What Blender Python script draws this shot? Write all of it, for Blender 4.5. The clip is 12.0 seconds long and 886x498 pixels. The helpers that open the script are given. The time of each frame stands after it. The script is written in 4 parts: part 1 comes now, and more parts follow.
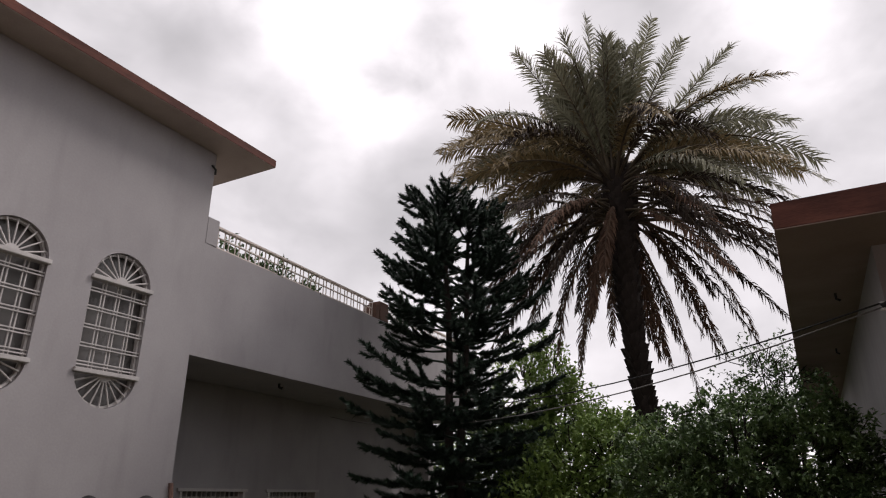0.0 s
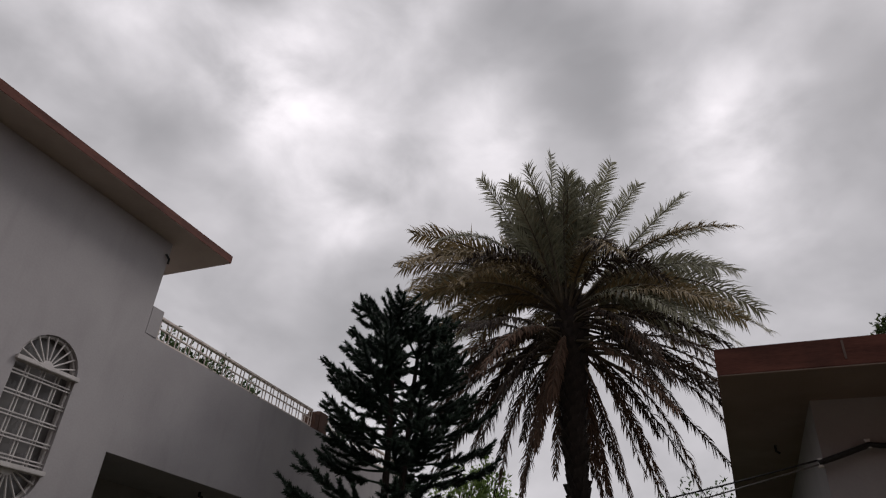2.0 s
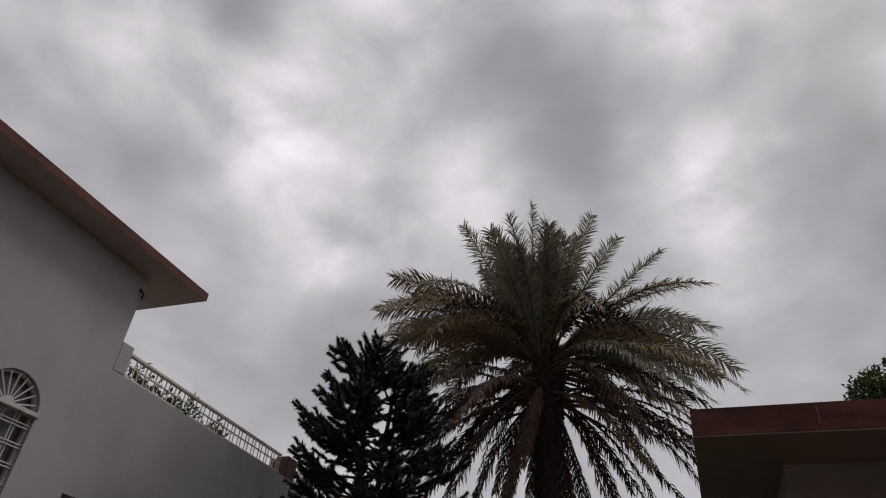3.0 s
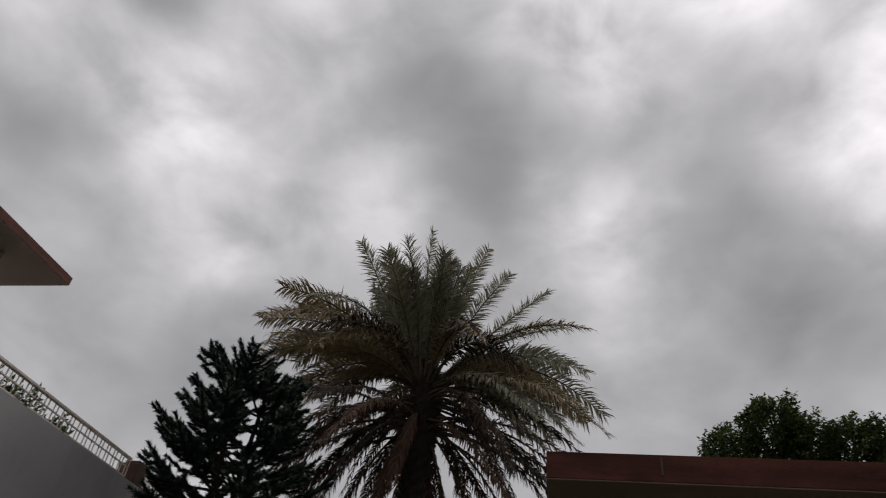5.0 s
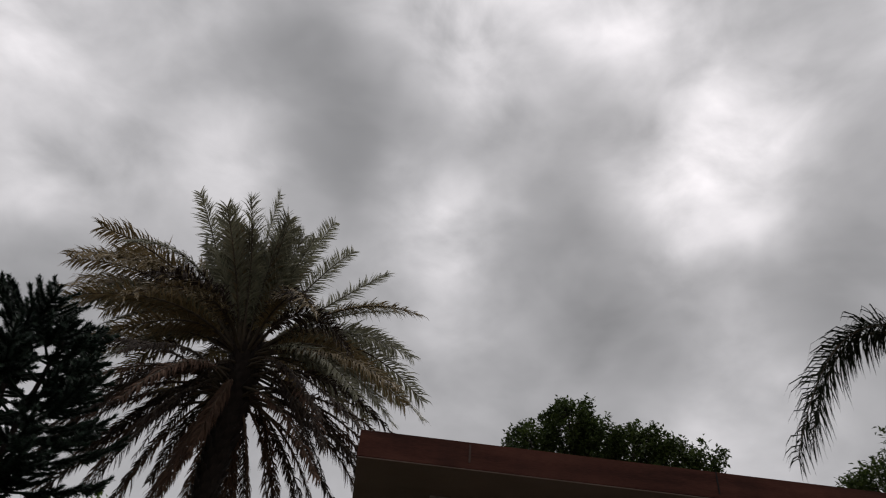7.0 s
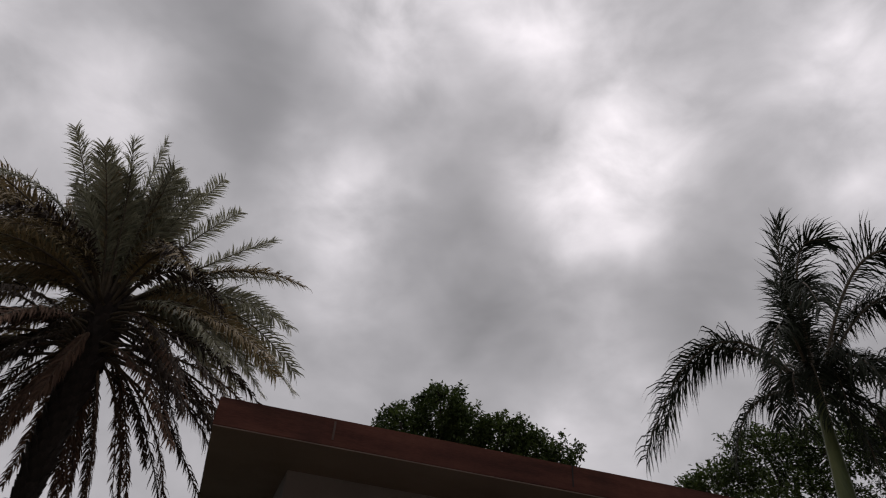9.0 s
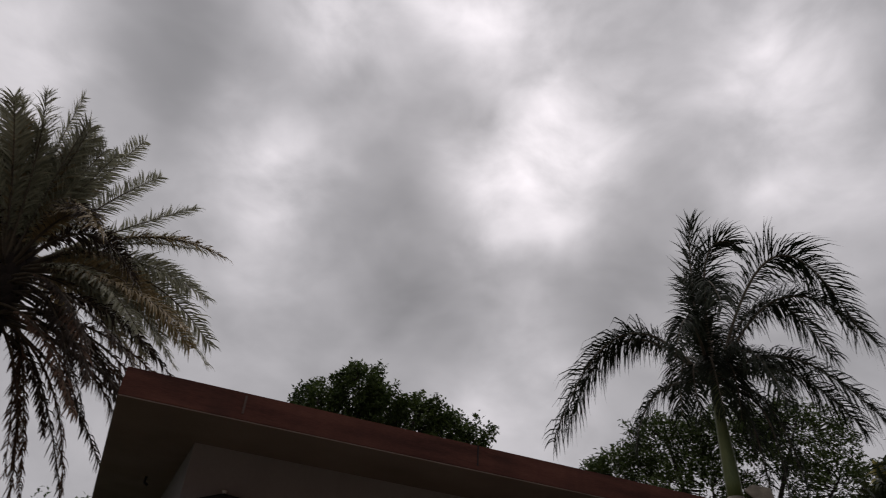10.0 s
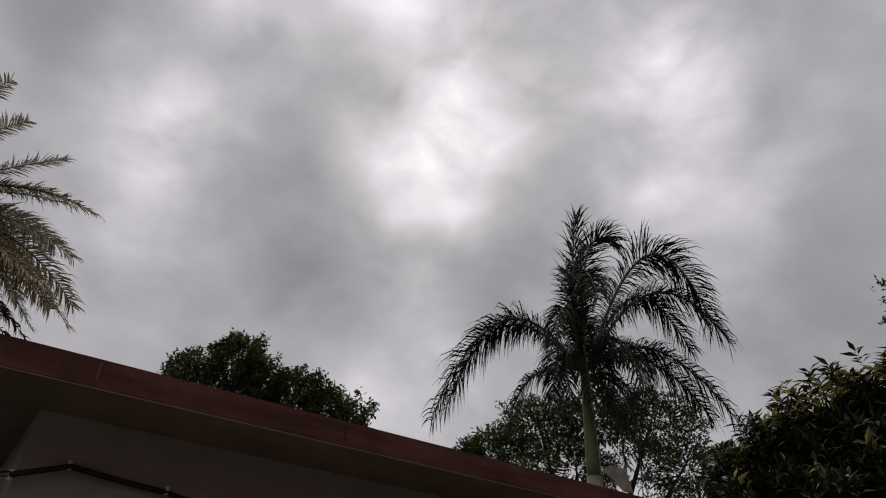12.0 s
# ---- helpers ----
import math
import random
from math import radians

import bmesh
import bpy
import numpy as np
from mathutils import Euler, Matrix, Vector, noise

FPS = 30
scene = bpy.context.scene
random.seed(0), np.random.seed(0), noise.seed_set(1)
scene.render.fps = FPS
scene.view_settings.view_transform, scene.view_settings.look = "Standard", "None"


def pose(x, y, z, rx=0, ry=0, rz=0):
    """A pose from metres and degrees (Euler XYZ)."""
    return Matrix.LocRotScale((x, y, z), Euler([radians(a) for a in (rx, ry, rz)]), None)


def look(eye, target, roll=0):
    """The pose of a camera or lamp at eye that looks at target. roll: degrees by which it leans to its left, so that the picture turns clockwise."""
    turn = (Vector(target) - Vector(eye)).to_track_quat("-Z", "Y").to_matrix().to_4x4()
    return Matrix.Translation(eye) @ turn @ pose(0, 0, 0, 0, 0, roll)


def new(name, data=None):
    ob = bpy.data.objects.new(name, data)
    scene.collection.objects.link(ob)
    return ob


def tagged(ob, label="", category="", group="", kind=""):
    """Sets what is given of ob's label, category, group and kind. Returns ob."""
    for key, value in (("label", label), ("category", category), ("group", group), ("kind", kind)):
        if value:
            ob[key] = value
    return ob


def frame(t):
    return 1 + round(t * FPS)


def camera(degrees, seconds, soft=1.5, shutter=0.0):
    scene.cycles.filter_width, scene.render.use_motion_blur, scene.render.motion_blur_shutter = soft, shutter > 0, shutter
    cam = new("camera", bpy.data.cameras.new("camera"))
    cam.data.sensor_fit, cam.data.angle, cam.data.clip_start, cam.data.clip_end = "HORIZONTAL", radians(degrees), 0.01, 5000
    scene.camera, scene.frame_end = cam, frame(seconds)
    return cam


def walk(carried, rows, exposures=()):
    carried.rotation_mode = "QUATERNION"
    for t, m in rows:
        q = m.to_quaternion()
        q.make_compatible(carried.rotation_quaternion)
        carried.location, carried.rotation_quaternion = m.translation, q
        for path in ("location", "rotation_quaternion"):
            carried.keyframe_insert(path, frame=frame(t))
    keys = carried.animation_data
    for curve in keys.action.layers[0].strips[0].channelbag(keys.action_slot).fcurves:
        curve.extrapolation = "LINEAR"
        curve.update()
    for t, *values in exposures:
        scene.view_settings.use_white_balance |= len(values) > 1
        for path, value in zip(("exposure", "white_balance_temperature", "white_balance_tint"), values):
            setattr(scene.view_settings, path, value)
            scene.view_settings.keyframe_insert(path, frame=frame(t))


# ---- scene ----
cam = camera(68.5, 12.0, soft=1.1, shutter=0.3)
ROWS = [
    (0.0, 0.000, -0.000, 1.600, 110.80, -0.00, 28.50),
    (0.5, -0.002, 0.010, 1.613, 111.94, -0.17, 27.01),
    (1.0, 0.015, 0.036, 1.622, 113.83, -1.27, 25.64),
    (1.5, 0.010, 0.015, 1.630, 117.52, -2.37, 23.55),
    (2.0, 0.017, 0.012, 1.616, 121.03, -3.52, 22.50),
    (2.5, 0.017, 0.010, 1.640, 123.21, -4.18, 20.93),
    (3.0, 0.013, 0.001, 1.647, 125.11, -4.57, 19.70),
    (5.0, 0.121, 0.056, 1.704, 127.84, -5.57, 8.23),
    (5.5, 0.076, 0.098, 1.705, 127.49, -5.17, 3.98),
    (6.0, 0.104, 0.192, 1.722, 127.59, -5.33, -0.98),
    (6.5, 0.111, 0.204, 1.731, 127.96, -5.03, -5.01),
    (7.0, 0.114, 0.173, 1.735, 127.57, -4.40, -8.13),
    (9.0, 0.173, 0.300, 1.791, 126.81, -4.33, -19.82),
    (9.5, 0.185, 0.238, 1.769, 126.19, -4.37, -22.89),
    (10.0, 0.192, 0.209, 1.763, 125.59, -3.47, -26.99),
    (10.5, 0.206, 0.129, 1.731, 124.92, -3.55, -30.99),
    (11.0, 0.215, 0.127, 1.715, 124.26, -2.78, -33.18),
    (11.5, 0.230, 0.138, 1.724, 123.85, -1.70, -35.32),
    (12.0, 0.278, 0.143, 1.764, 124.16, -1.76, -36.94),
]
EXPOSURES = [(0.0, 0.67, 6600, 18), (0.5, 0.65, 6600, 18), (1.0, 0.52, 6580, 17), (1.5, 0.25, 6540, 16), (2.0, 0.08, 6500, 16), (2.5, -0.05, 6500, 16), (3.0, -0.13, 6500, 16),
             (5.0, -0.22, 6500, 13), (7.0, -0.24, 6500, 13), (9.0, -0.24, 6500, 16), (12.0, -0.22, 6500, 16)]
walk(cam, [(t, pose(x, y, z, rx, ry, rz)) for t, x, y, z, rx, ry, rz in ROWS], EXPOSURES)

G = -0.35          # height of the garden ground; the eye stands on a low terrace


# ---------------------------------------------------------------- world
def way(az, el):
    """Unit vector from azimuth (clockwise from +y) and elevation, in degrees."""
    a, e = radians(az), radians(el)
    return Vector((math.sin(a) * math.cos(e), math.cos(a) * math.cos(e), math.sin(e)))


def build_world():
    w = bpy.data.worlds.new("overcast_sky")
    scene.world = w
    w.use_nodes = True
    nt = w.node_tree
    nt.nodes.clear()
    N = nt.nodes.new

    def link(a, b):
        nt.links.new(a, b)

    def math_node(op, a, b=None, c=None, clamp=False):
        n = N("ShaderNodeMath")
        n.operation, n.use_clamp = op, clamp
        for i, v in enumerate((a, b, c)):
            if v is None:
                continue
            if isinstance(v, (int, float)):
                n.inputs[i].default_value = v
            else:
                link(v, n.inputs[i])
        return n.outputs[0]

    tc = N("ShaderNodeTexCoord")
    sep = N("ShaderNodeSeparateXYZ")
    link(tc.outputs["Generated"], sep.inputs[0])
    def cloud(scale, detail, rough, distortion, offset):
        mp = N("ShaderNodeMapping")
        mp.inputs["Location"].default_value = offset
        mp.inputs["Rotation"].default_value = (0.25, -0.2, 0.5)
        mp.inputs["Scale"].default_value = (1.0, 1.0, 1.5)
        link(tc.outputs["Generated"], mp.inputs["Vector"])
        n = N("ShaderNodeTexNoise")
        n.inputs["Scale"].default_value = scale
        n.inputs["Detail"].default_value = detail
        n.inputs["Roughness"].default_value = rough
        n.inputs["Distortion"].default_value = distortion
        link(mp.outputs[0], n.inputs["Vector"])
        return n.outputs[0]

    big = cloud(2.6, 3.0, 0.45, 0.3, (3.1, 1.7, 0.6))
    mid = cloud(7.0, 6.0, 0.5, 0.25, (7.3, 0.4, 0.2))
    puff = math_node("SMOOTH_MAX", math_node("SUBTRACT", cloud(4.4, 4.0, 0.5, 0.3, (1.2, 5.4, 0.9)), 0.5), 0.0, 0.05)
    base = math_node("ADD", math_node("MULTIPLY", math_node("SUBTRACT", big, 0.5), CLOUD_BIG),
                     math_node("MULTIPLY", math_node("SUBTRACT", mid, 0.5), CLOUD_MID))
    base = math_node("MULTIPLY_ADD", puff, CLOUD_PUFF, base)
    ragged = math_node("MULTIPLY_ADD", math_node("SUBTRACT", mid, 0.5), 2.5, 1.0)
    total = math_node("ADD", base, CLOUD_MEAN)
    # thin and thick parts of the cloud deck: direction, half width in degrees, amount
    wob = N("ShaderNodeVectorMath")
    wob.operation = "MULTIPLY_ADD"
    wn = N("ShaderNodeTexNoise")
    wn.inputs["Scale"].default_value = 3.2
    wn.inputs["Detail"].default_value = 2.5
    link(tc.outputs["Generated"], wn.inputs["Vector"])
    link(wn.outputs["Color"], wob.inputs[0])
    wob.inputs[1].default_value = (0.34, 0.34, 0.34)
    link(tc.outputs["Generated"], wob.inputs[2])
    shift = N("ShaderNodeVectorMath")
    shift.operation = "SUBTRACT"
    link(wob.outputs[0], shift.inputs[0])
    shift.inputs[1].default_value = (0.17, 0.17, 0.17)
    unit = N("ShaderNodeVectorMath")
    unit.operation = "NORMALIZE"
    link(shift.outputs[0], unit.inputs[0])
    for az, el, half, amount in CLOUD_DECK:
        dot = N("ShaderNodeVectorMath")
        dot.operation = "DOT_PRODUCT"
        link(unit.outputs[0], dot.inputs[0])
        dot.inputs[1].default_value = way(az, el)
        k = 1.0 / (1.0 - math.cos(radians(half)))
        g = math_node("EXPONENT", math_node("MULTIPLY", math_node("SUBTRACT", dot.outputs["Value"], 1.0), k))
        total = math_node("MULTIPLY_ADD", math_node("MULTIPLY", g, ragged), amount, total)
    # paler haze low in the sky
    low = math_node("POWER", math_node("SUBTRACT", 1.0, math_node("MAXIMUM", sep.outputs[2], 0.0), clamp=True), 5.0)
    total = math_node("MULTIPLY_ADD", low, CLOUD_HAZE, total)
    # an overcast sky is brightest overhead
    high = N("ShaderNodeMapRange")
    high.interpolation_type = "SMOOTHSTEP"
    high.inputs["From Min"].default_value, high.inputs["From Max"].default_value = 0.88, 0.985
    high.inputs["To Max"].default_value = CLOUD_ZENITH
    link(sep.outputs[2], high.inputs["Value"])
    total = math_node("ADD", total, high.outputs[0])
    total = math_node("MAXIMUM", total, 0.22)
    tint = N("ShaderNodeMix")
    tint.data_type = "RGBA"
    link(math_node("MULTIPLY", total, 0.8, clamp=True), tint.inputs["Factor"])
    tint.inputs["A"].default_value = (0.96, 0.985, 1.0, 1)
    tint.inputs["B"].default_value = (1.0, 0.975, 0.985, 1)
    lit = N("ShaderNodeVectorMath")
    lit.operation = "SCALE"
    link(tint.outputs["Result"], lit.inputs[0])
    link(total, lit.inputs["Scale"])
    sky = N("ShaderNodeTexSky")
    sky.sky_type = "NISHITA"
    sky.sun_disc = False
    sky.sun_elevation, sky.sun_rotation = radians(SUN_EL), radians(SUN_AZ)
    bg_sky, bg_cloud = N("ShaderNodeBackground"), N("ShaderNodeBackground")
    link(sky.outputs[0], bg_sky.inputs["Color"])
    bg_sky.inputs["Strength"].default_value = 0.06
    link(lit.outputs[0], bg_cloud.inputs["Color"])
    bg_cloud.inputs["Strength"].default_value = 1.0
    mix, out = N("ShaderNodeMixShader"), N("ShaderNodeOutputWorld")
    mix.inputs[0].default_value = 0.97
    link(bg_sky.outputs[0], mix.inputs[1])
    link(bg_cloud.outputs[0], mix.inputs[2])
    link(mix.outputs[0], out.inputs[0])
    w.cycles.sampling_method = "MANUAL"
    w.cycles.sample_map_resolution = 512


SUN_AZ, SUN_EL = 33.4, 44.0
CLOUD_ZENITH = 2.1
CLOUD_MEAN, CLOUD_BIG, CLOUD_MID, CLOUD_PUFF, CLOUD_HAZE = 0.45, 0.15, 0.34, 0.45, 0.25
# bearing, elevation, half width in degrees, and amount
CLOUD_DECK = [
    (-47, 43, 5, 0.30), (-39, 43, 5, 0.31), (-37, 35.5, 4.5, 0.2), (-45, 38, 5, 0.14), (-28, 38, 5, 0.18), (-19.5, 41.5, 4, 0.22), (-60, 45, 7, 0.2),
    (5, 37, 5, 0.42), (8, 57, 8, 0.52), (35, 45, 5.5, 0.52), (30, 40, 4.5, 0.4), (62, 47, 7, 0.36), (58, 38, 7, 0.24), (-30, 55, 8, 0.24),
    (31, 24.5, 6, 0.2), (30, 57, 8, 0.34), (-52, 49, 5, -0.2), (-12, 48, 7, -0.2), (20, 32, 7, -0.18), (45, 34, 6, -0.16),
    (-54, 35, 4, -0.12), (-31, 28, 6, -0.08), (19, 49, 6, -0.1), (71, 27, 7, -0.1), (-4, 41, 5, -0.1),
]
build_world()

sun = new("sun", bpy.data.lights.new("sun", "SUN"))
sun.data.energy, sun.data.angle, sun.data.color = 1.2, radians(18), (1.0, 0.96, 0.92)
sun.matrix_basis = look(way(SUN_AZ, SUN_EL) * 60, (0, 0, 0))


# ---------------------------------------------------------------- materials
def material(name, low, high, rough=0.8, scale=6.0, fine=60.0, bump=0.15, island=0.0, random_piece=0.0,
             metal=0.0, translucent=0.0, stretch=(1, 1, 1), spec=0.3, stain=0.0, stain_col=(0.05, 0.045, 0.04), depth=0.02):
    """A procedural surface: two scales of noise between two colours, relief, and a random shade for each island."""
    m = bpy.data.materials.new(name)
    m.use_nodes = True
    nt = m.node_tree
    nt.nodes.clear()
    N, link = nt.nodes.new, nt.links.new
    tc, mp = N("ShaderNodeTexCoord"), N("ShaderNodeMapping")
    mp.inputs["Scale"].default_value = stretch
    link(tc.outputs["Object"], mp.inputs["Vector"])
    n1, n2 = N("ShaderNodeTexNoise"), N("ShaderNodeTexNoise")
    n1.inputs["Scale"].default_value, n1.inputs["Detail"].default_value = scale, 5.0
    n2.inputs["Scale"].default_value, n2.inputs["Detail"].default_value = fine, 3.0
    link(mp.outputs[0], n1.inputs["Vector"])
    link(mp.outputs[0], n2.inputs["Vector"])
    add = N("ShaderNodeMath")
    add.operation = "MULTIPLY_ADD"
    link(n2.outputs[0], add.inputs[0])
    add.inputs[1].default_value = 0.35
    link(n1.outputs[0], add.inputs[2])
    rng = N("ShaderNodeMapRange")
    rng.inputs["From Min"].default_value, rng.inputs["From Max"].default_value = 0.45, 0.9
    link(add.outputs[0], rng.inputs["Value"])
    fac = rng.outputs[0]
    if island or random_piece:
        geo = N("ShaderNodeNewGeometry") if island else N("ShaderNodeObjectInfo")
        sh = N("ShaderNodeMath")
        sh.operation = "MULTIPLY_ADD"
        link(geo.outputs["Random Per Island" if island else "Random"], sh.inputs[0])
        sh.inputs[1].default_value = island or random_piece
        half = N("ShaderNodeMath")
        half.operation = "MULTIPLY"
        link(fac, half.inputs[0])
        half.inputs[1].default_value = 1.0 - (island or random_piece)
        link(half.outputs[0], sh.inputs[2])
        fac = sh.outputs[0]
    mix = N("ShaderNodeMix")
    mix.data_type = "RGBA"
    link(fac, mix.inputs["Factor"])
    mix.inputs["A"].default_value, mix.inputs["B"].default_value = (*low, 1), (*high, 1)
    colour = mix.outputs["Result"]
    if stain:
        mp2, n3, r3, mx = N("ShaderNodeMapping"), N("ShaderNodeTexNoise"), N("ShaderNodeMapRange"), N("ShaderNodeMix")
        mp2.inputs["Scale"].default_value = (1.6, 1.6, 0.35)
        link(tc.outputs["Object"], mp2.inputs["Vector"])
        n3.inputs["Scale"].default_value, n3.inputs["Detail"].default_value = 2.3, 6.0
        link(mp2.outputs[0], n3.inputs["Vector"])
        r3.inputs["From Min"].default_value, r3.inputs["From Max"].default_value = 0.52, 0.78
        r3.inputs["To Max"].default_value = stain
        link(n3.outputs[0], r3.inputs["Value"])
        mx.data_type = "RGBA"
        link(r3.outputs[0], mx.inputs["Factor"])
        link(colour, mx.inputs["A"])
        mx.inputs["B"].default_value = (*stain_col, 1)
        colour = mx.outputs["Result"]
    b = N("ShaderNodeBsdfPrincipled")
    link(colour, b.inputs["Base Color"])
    b.inputs["Roughness"].default_value, b.inputs["Metallic"].default_value = rough, metal
    b.inputs["Specular IOR Level"].default_value = spec
    if bump:
        bp = N("ShaderNodeBump")
        bp.inputs["Strength"].default_value, bp.inputs["Distance"].default_value = bump, depth
        link(add.outputs[0], bp.inputs["Height"])
        link(bp.outputs[0], b.inputs["Normal"])
    out = N("ShaderNodeOutputMaterial")
    if translucent:
        tr, ms = N("ShaderNodeBsdfTranslucent"), N("ShaderNodeMixShader")
        link(colour, tr.inputs["Color"])
        ms.inputs[0].default_value = translucent
        link(b.outputs[0], ms.inputs[1])
        link(tr.outputs[0], ms.inputs[2])
        link(ms.outputs[0], out.inputs[0])
    else:
        link(b.outputs[0], out.inputs[0])
    return m


M_WALL = material("grey_painted_plaster", (0.335, 0.32, 0.326), (0.4, 0.385, 0.39), 0.85, 1.2, 45, 0.12, stain=0.35, stain_col=(0.235, 0.225, 0.225))
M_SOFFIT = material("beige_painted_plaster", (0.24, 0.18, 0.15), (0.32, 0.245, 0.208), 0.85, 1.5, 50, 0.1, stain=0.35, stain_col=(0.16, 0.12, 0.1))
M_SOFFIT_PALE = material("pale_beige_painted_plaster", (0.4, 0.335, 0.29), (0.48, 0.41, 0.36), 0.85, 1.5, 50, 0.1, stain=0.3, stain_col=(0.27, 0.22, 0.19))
M_RED = material("red_oxide_paint", (0.055, 0.021, 0.016), (0.17, 0.066, 0.047), 0.8, 1.8, 40, 0.2, stretch=(0.6, 0.6, 4.0), stain=0.55, stain_col=(0.045, 0.022, 0.018), spec=0.2)
M_DRIP = material("dried_paint_drip", (0.09, 0.06, 0.05), (0.15, 0.11, 0.095), 0.8, 9, 60, 0.1)
M_ROOF = material("weathered_roof_concrete", (0.2, 0.17, 0.15), (0.33, 0.3, 0.28), 0.95, 1.5, 30, 0.3)
M_WHITEPAINT = material("white_enamel_paint", (0.44, 0.42, 0.41), (0.56, 0.54, 0.52), 0.5, 8, 80, 0.08)
M_CREAM = material("cream_painted_steel", (0.6, 0.52, 0.46), (0.72, 0.66, 0.6), 0.45, 9, 80, 0.05)
M_BROWN = material("brown_painted_pier", (0.09, 0.05, 0.038), (0.15, 0.085, 0.062), 0.8, 5, 50, 0.15)
M_GROUND = material("garden_soil_and_grass", (0.04, 0.045, 0.02), (0.1, 0.085, 0.055), 0.95, 0.8, 12, 0.5)
M_CABLE = material("black_cable_sheath", (0.012, 0.012, 0.013), (0.03, 0.03, 0.03), 0.5, 20, 90, 0.05)
M_CABLE_PALE = material("weathered_grey_cable", (0.11, 0.105, 0.1), (0.18, 0.175, 0.17), 0.6, 20, 90, 0.05)
M_CERAMIC = material("white_porcelain", (0.7, 0.69, 0.67), (0.8, 0.79, 0.77), 0.25, 10, 60, 0.0)
M_STEEL = material("galvanised_steel", (0.3, 0.3, 0.3), (0.45, 0.45, 0.45), 0.45, 12, 70, 0.05, metal=0.8)
M_POT = material("terracotta_pot", (0.26, 0.1, 0.06), (0.36, 0.16, 0.09), 0.85, 6, 60, 0.15)
M_BARK = material("dark_fibrous_bark", (0.008, 0.006, 0.005), (0.045, 0.034, 0.028), 0.95, 9, 60, 0.7, stretch=(1, 1, 0.6), island=0.4, depth=0.04)
M_BARK_PALE = material("grey_smooth_bark", (0.17, 0.15, 0.12), (0.3, 0.27, 0.22), 0.9, 5, 40, 0.4)
M_CROWNSHAFT = material("green_crownshaft", (0.05, 0.068, 0.02), (0.125, 0.14, 0.045), 0.45, 3, 40, 0.1, stretch=(1, 1, 0.2))
M_FROND = material("grey_green_palm_leaflet", (0.085, 0.087, 0.055), (0.33, 0.325, 0.215), 0.5, 1.5, 30, 0.0, island=0.7, translucent=0.2, spec=0.4)
M_FROND_OLIVE = material("olive_palm_leaflet", (0.085, 0.066, 0.031), (0.29, 0.215, 0.105), 0.55, 1.5, 30, 0.0, island=0.7, translucent=0.2, spec=0.3)
M_FROND_DEAD = material("dry_brown_palm_leaflet", (0.045, 0.026, 0.018), (0.16, 0.094, 0.06), 0.8, 1.5, 30, 0.0, island=0.7, translucent=0.1, spec=0.25)
# old leaflets, coloured darker to carry the shade below the crown
M_FROND_OLD_SHADED = material("shaded_brown_green_palm_leaflet", (0.018, 0.013, 0.01), (0.06, 0.042, 0.029), 0.7, 1.5, 30, 0.0, island=0.7, translucent=0.1, spec=0.2)
M_RIB = material("palm_midrib", (0.035, 0.026, 0.018), (0.09, 0.07, 0.042), 0.6, 8, 50, 0.1)
M_RIB_DEAD = material("dry_palm_midrib", (0.06, 0.038, 0.026), (0.12, 0.08, 0.05), 0.8, 8, 50, 0.1)
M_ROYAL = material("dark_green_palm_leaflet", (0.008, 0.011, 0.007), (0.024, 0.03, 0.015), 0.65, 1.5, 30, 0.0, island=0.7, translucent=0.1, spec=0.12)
M_NEEDLE = material("araucaria_needle", (0.008, 0.018, 0.012), (0.035, 0.06, 0.038), 0.5, 2.5, 30, 0.0, island=0.6, translucent=0.08, spec=0.25)
M_HEDGE = material("hedge_leaf", (0.02, 0.045, 0.015), (0.16, 0.25, 0.09), 0.4, 1.3, 30, 0.0, island=0.65, translucent=0.2, spec=0.5)
M_LIGHT = material("young_light_green_leaf", (0.08, 0.14, 0.03), (0.24, 0.34, 0.09), 0.45, 1.2, 30, 0.0, island=0.65, translucent=0.25)
M_TREE = material("broad_tree_leaf", (0.016, 0.032, 0.009), (0.08, 0.11, 0.028), 0.45, 0.8, 30, 0.0, island=0.6, translucent=0.2, spec=0.25)
M_GLOSSY = material("glossy_oblong_leaf", (0.009, 0.015, 0.005), (0.045, 0.056, 0.018), 0.45, 0.9, 30, 0.0, island=0.6, translucent=0.1, spec=0.2)
M_YOUNG = material("yellow_green_young_leaf", (0.2, 0.19, 0.045), (0.34, 0.3, 0.09), 0.4, 0.9, 30, 0.0, island=0.6, translucent=0.25, spec=0.2)


def glass():
    m = bpy.data.materials.new("dusty_window_glass")
    m.use_nodes = True
    b = m.node_tree.nodes["Principled BSDF"]
    n = m.node_tree.nodes.new("ShaderNodeTexNoise")
    n.inputs["Scale"].default_value, n.inputs["Detail"].default_value = 5.0, 4.0
    r = m.node_tree.nodes.new("ShaderNodeMapRange")
    r.inputs["To Min"].default_value, r.inputs["To Max"].default_value = 0.12, 0.4
    m.node_tree.links.new(n.outputs[0], r.inputs["Value"])
    m.node_tree.links.new(r.outputs[0], b.inputs["Roughness"])
    b.inputs["Base Color"].default_value = (0.15, 0.145, 0.14, 1)
    b.inputs["Specular IOR Level"].default_value = 0.6
    return m


M_GLASS = glass()


# ---------------------------------------------------------------- mesh helpers
def thing(name, label, category, group="", kind="", at=(0, 0, 0)):
    ob = new(name)
    ob.empty_display_size = 0.2
    ob.matrix_basis = Matrix.Translation(at)
    return tagged(ob, label, category, group, kind)


def mesh_from(name, verts, faces, mat):
    me = bpy.data.meshes.new(name)
    me.from_pydata([tuple(v) for v in verts], [], faces)
    me.materials.append(mat)
    return me


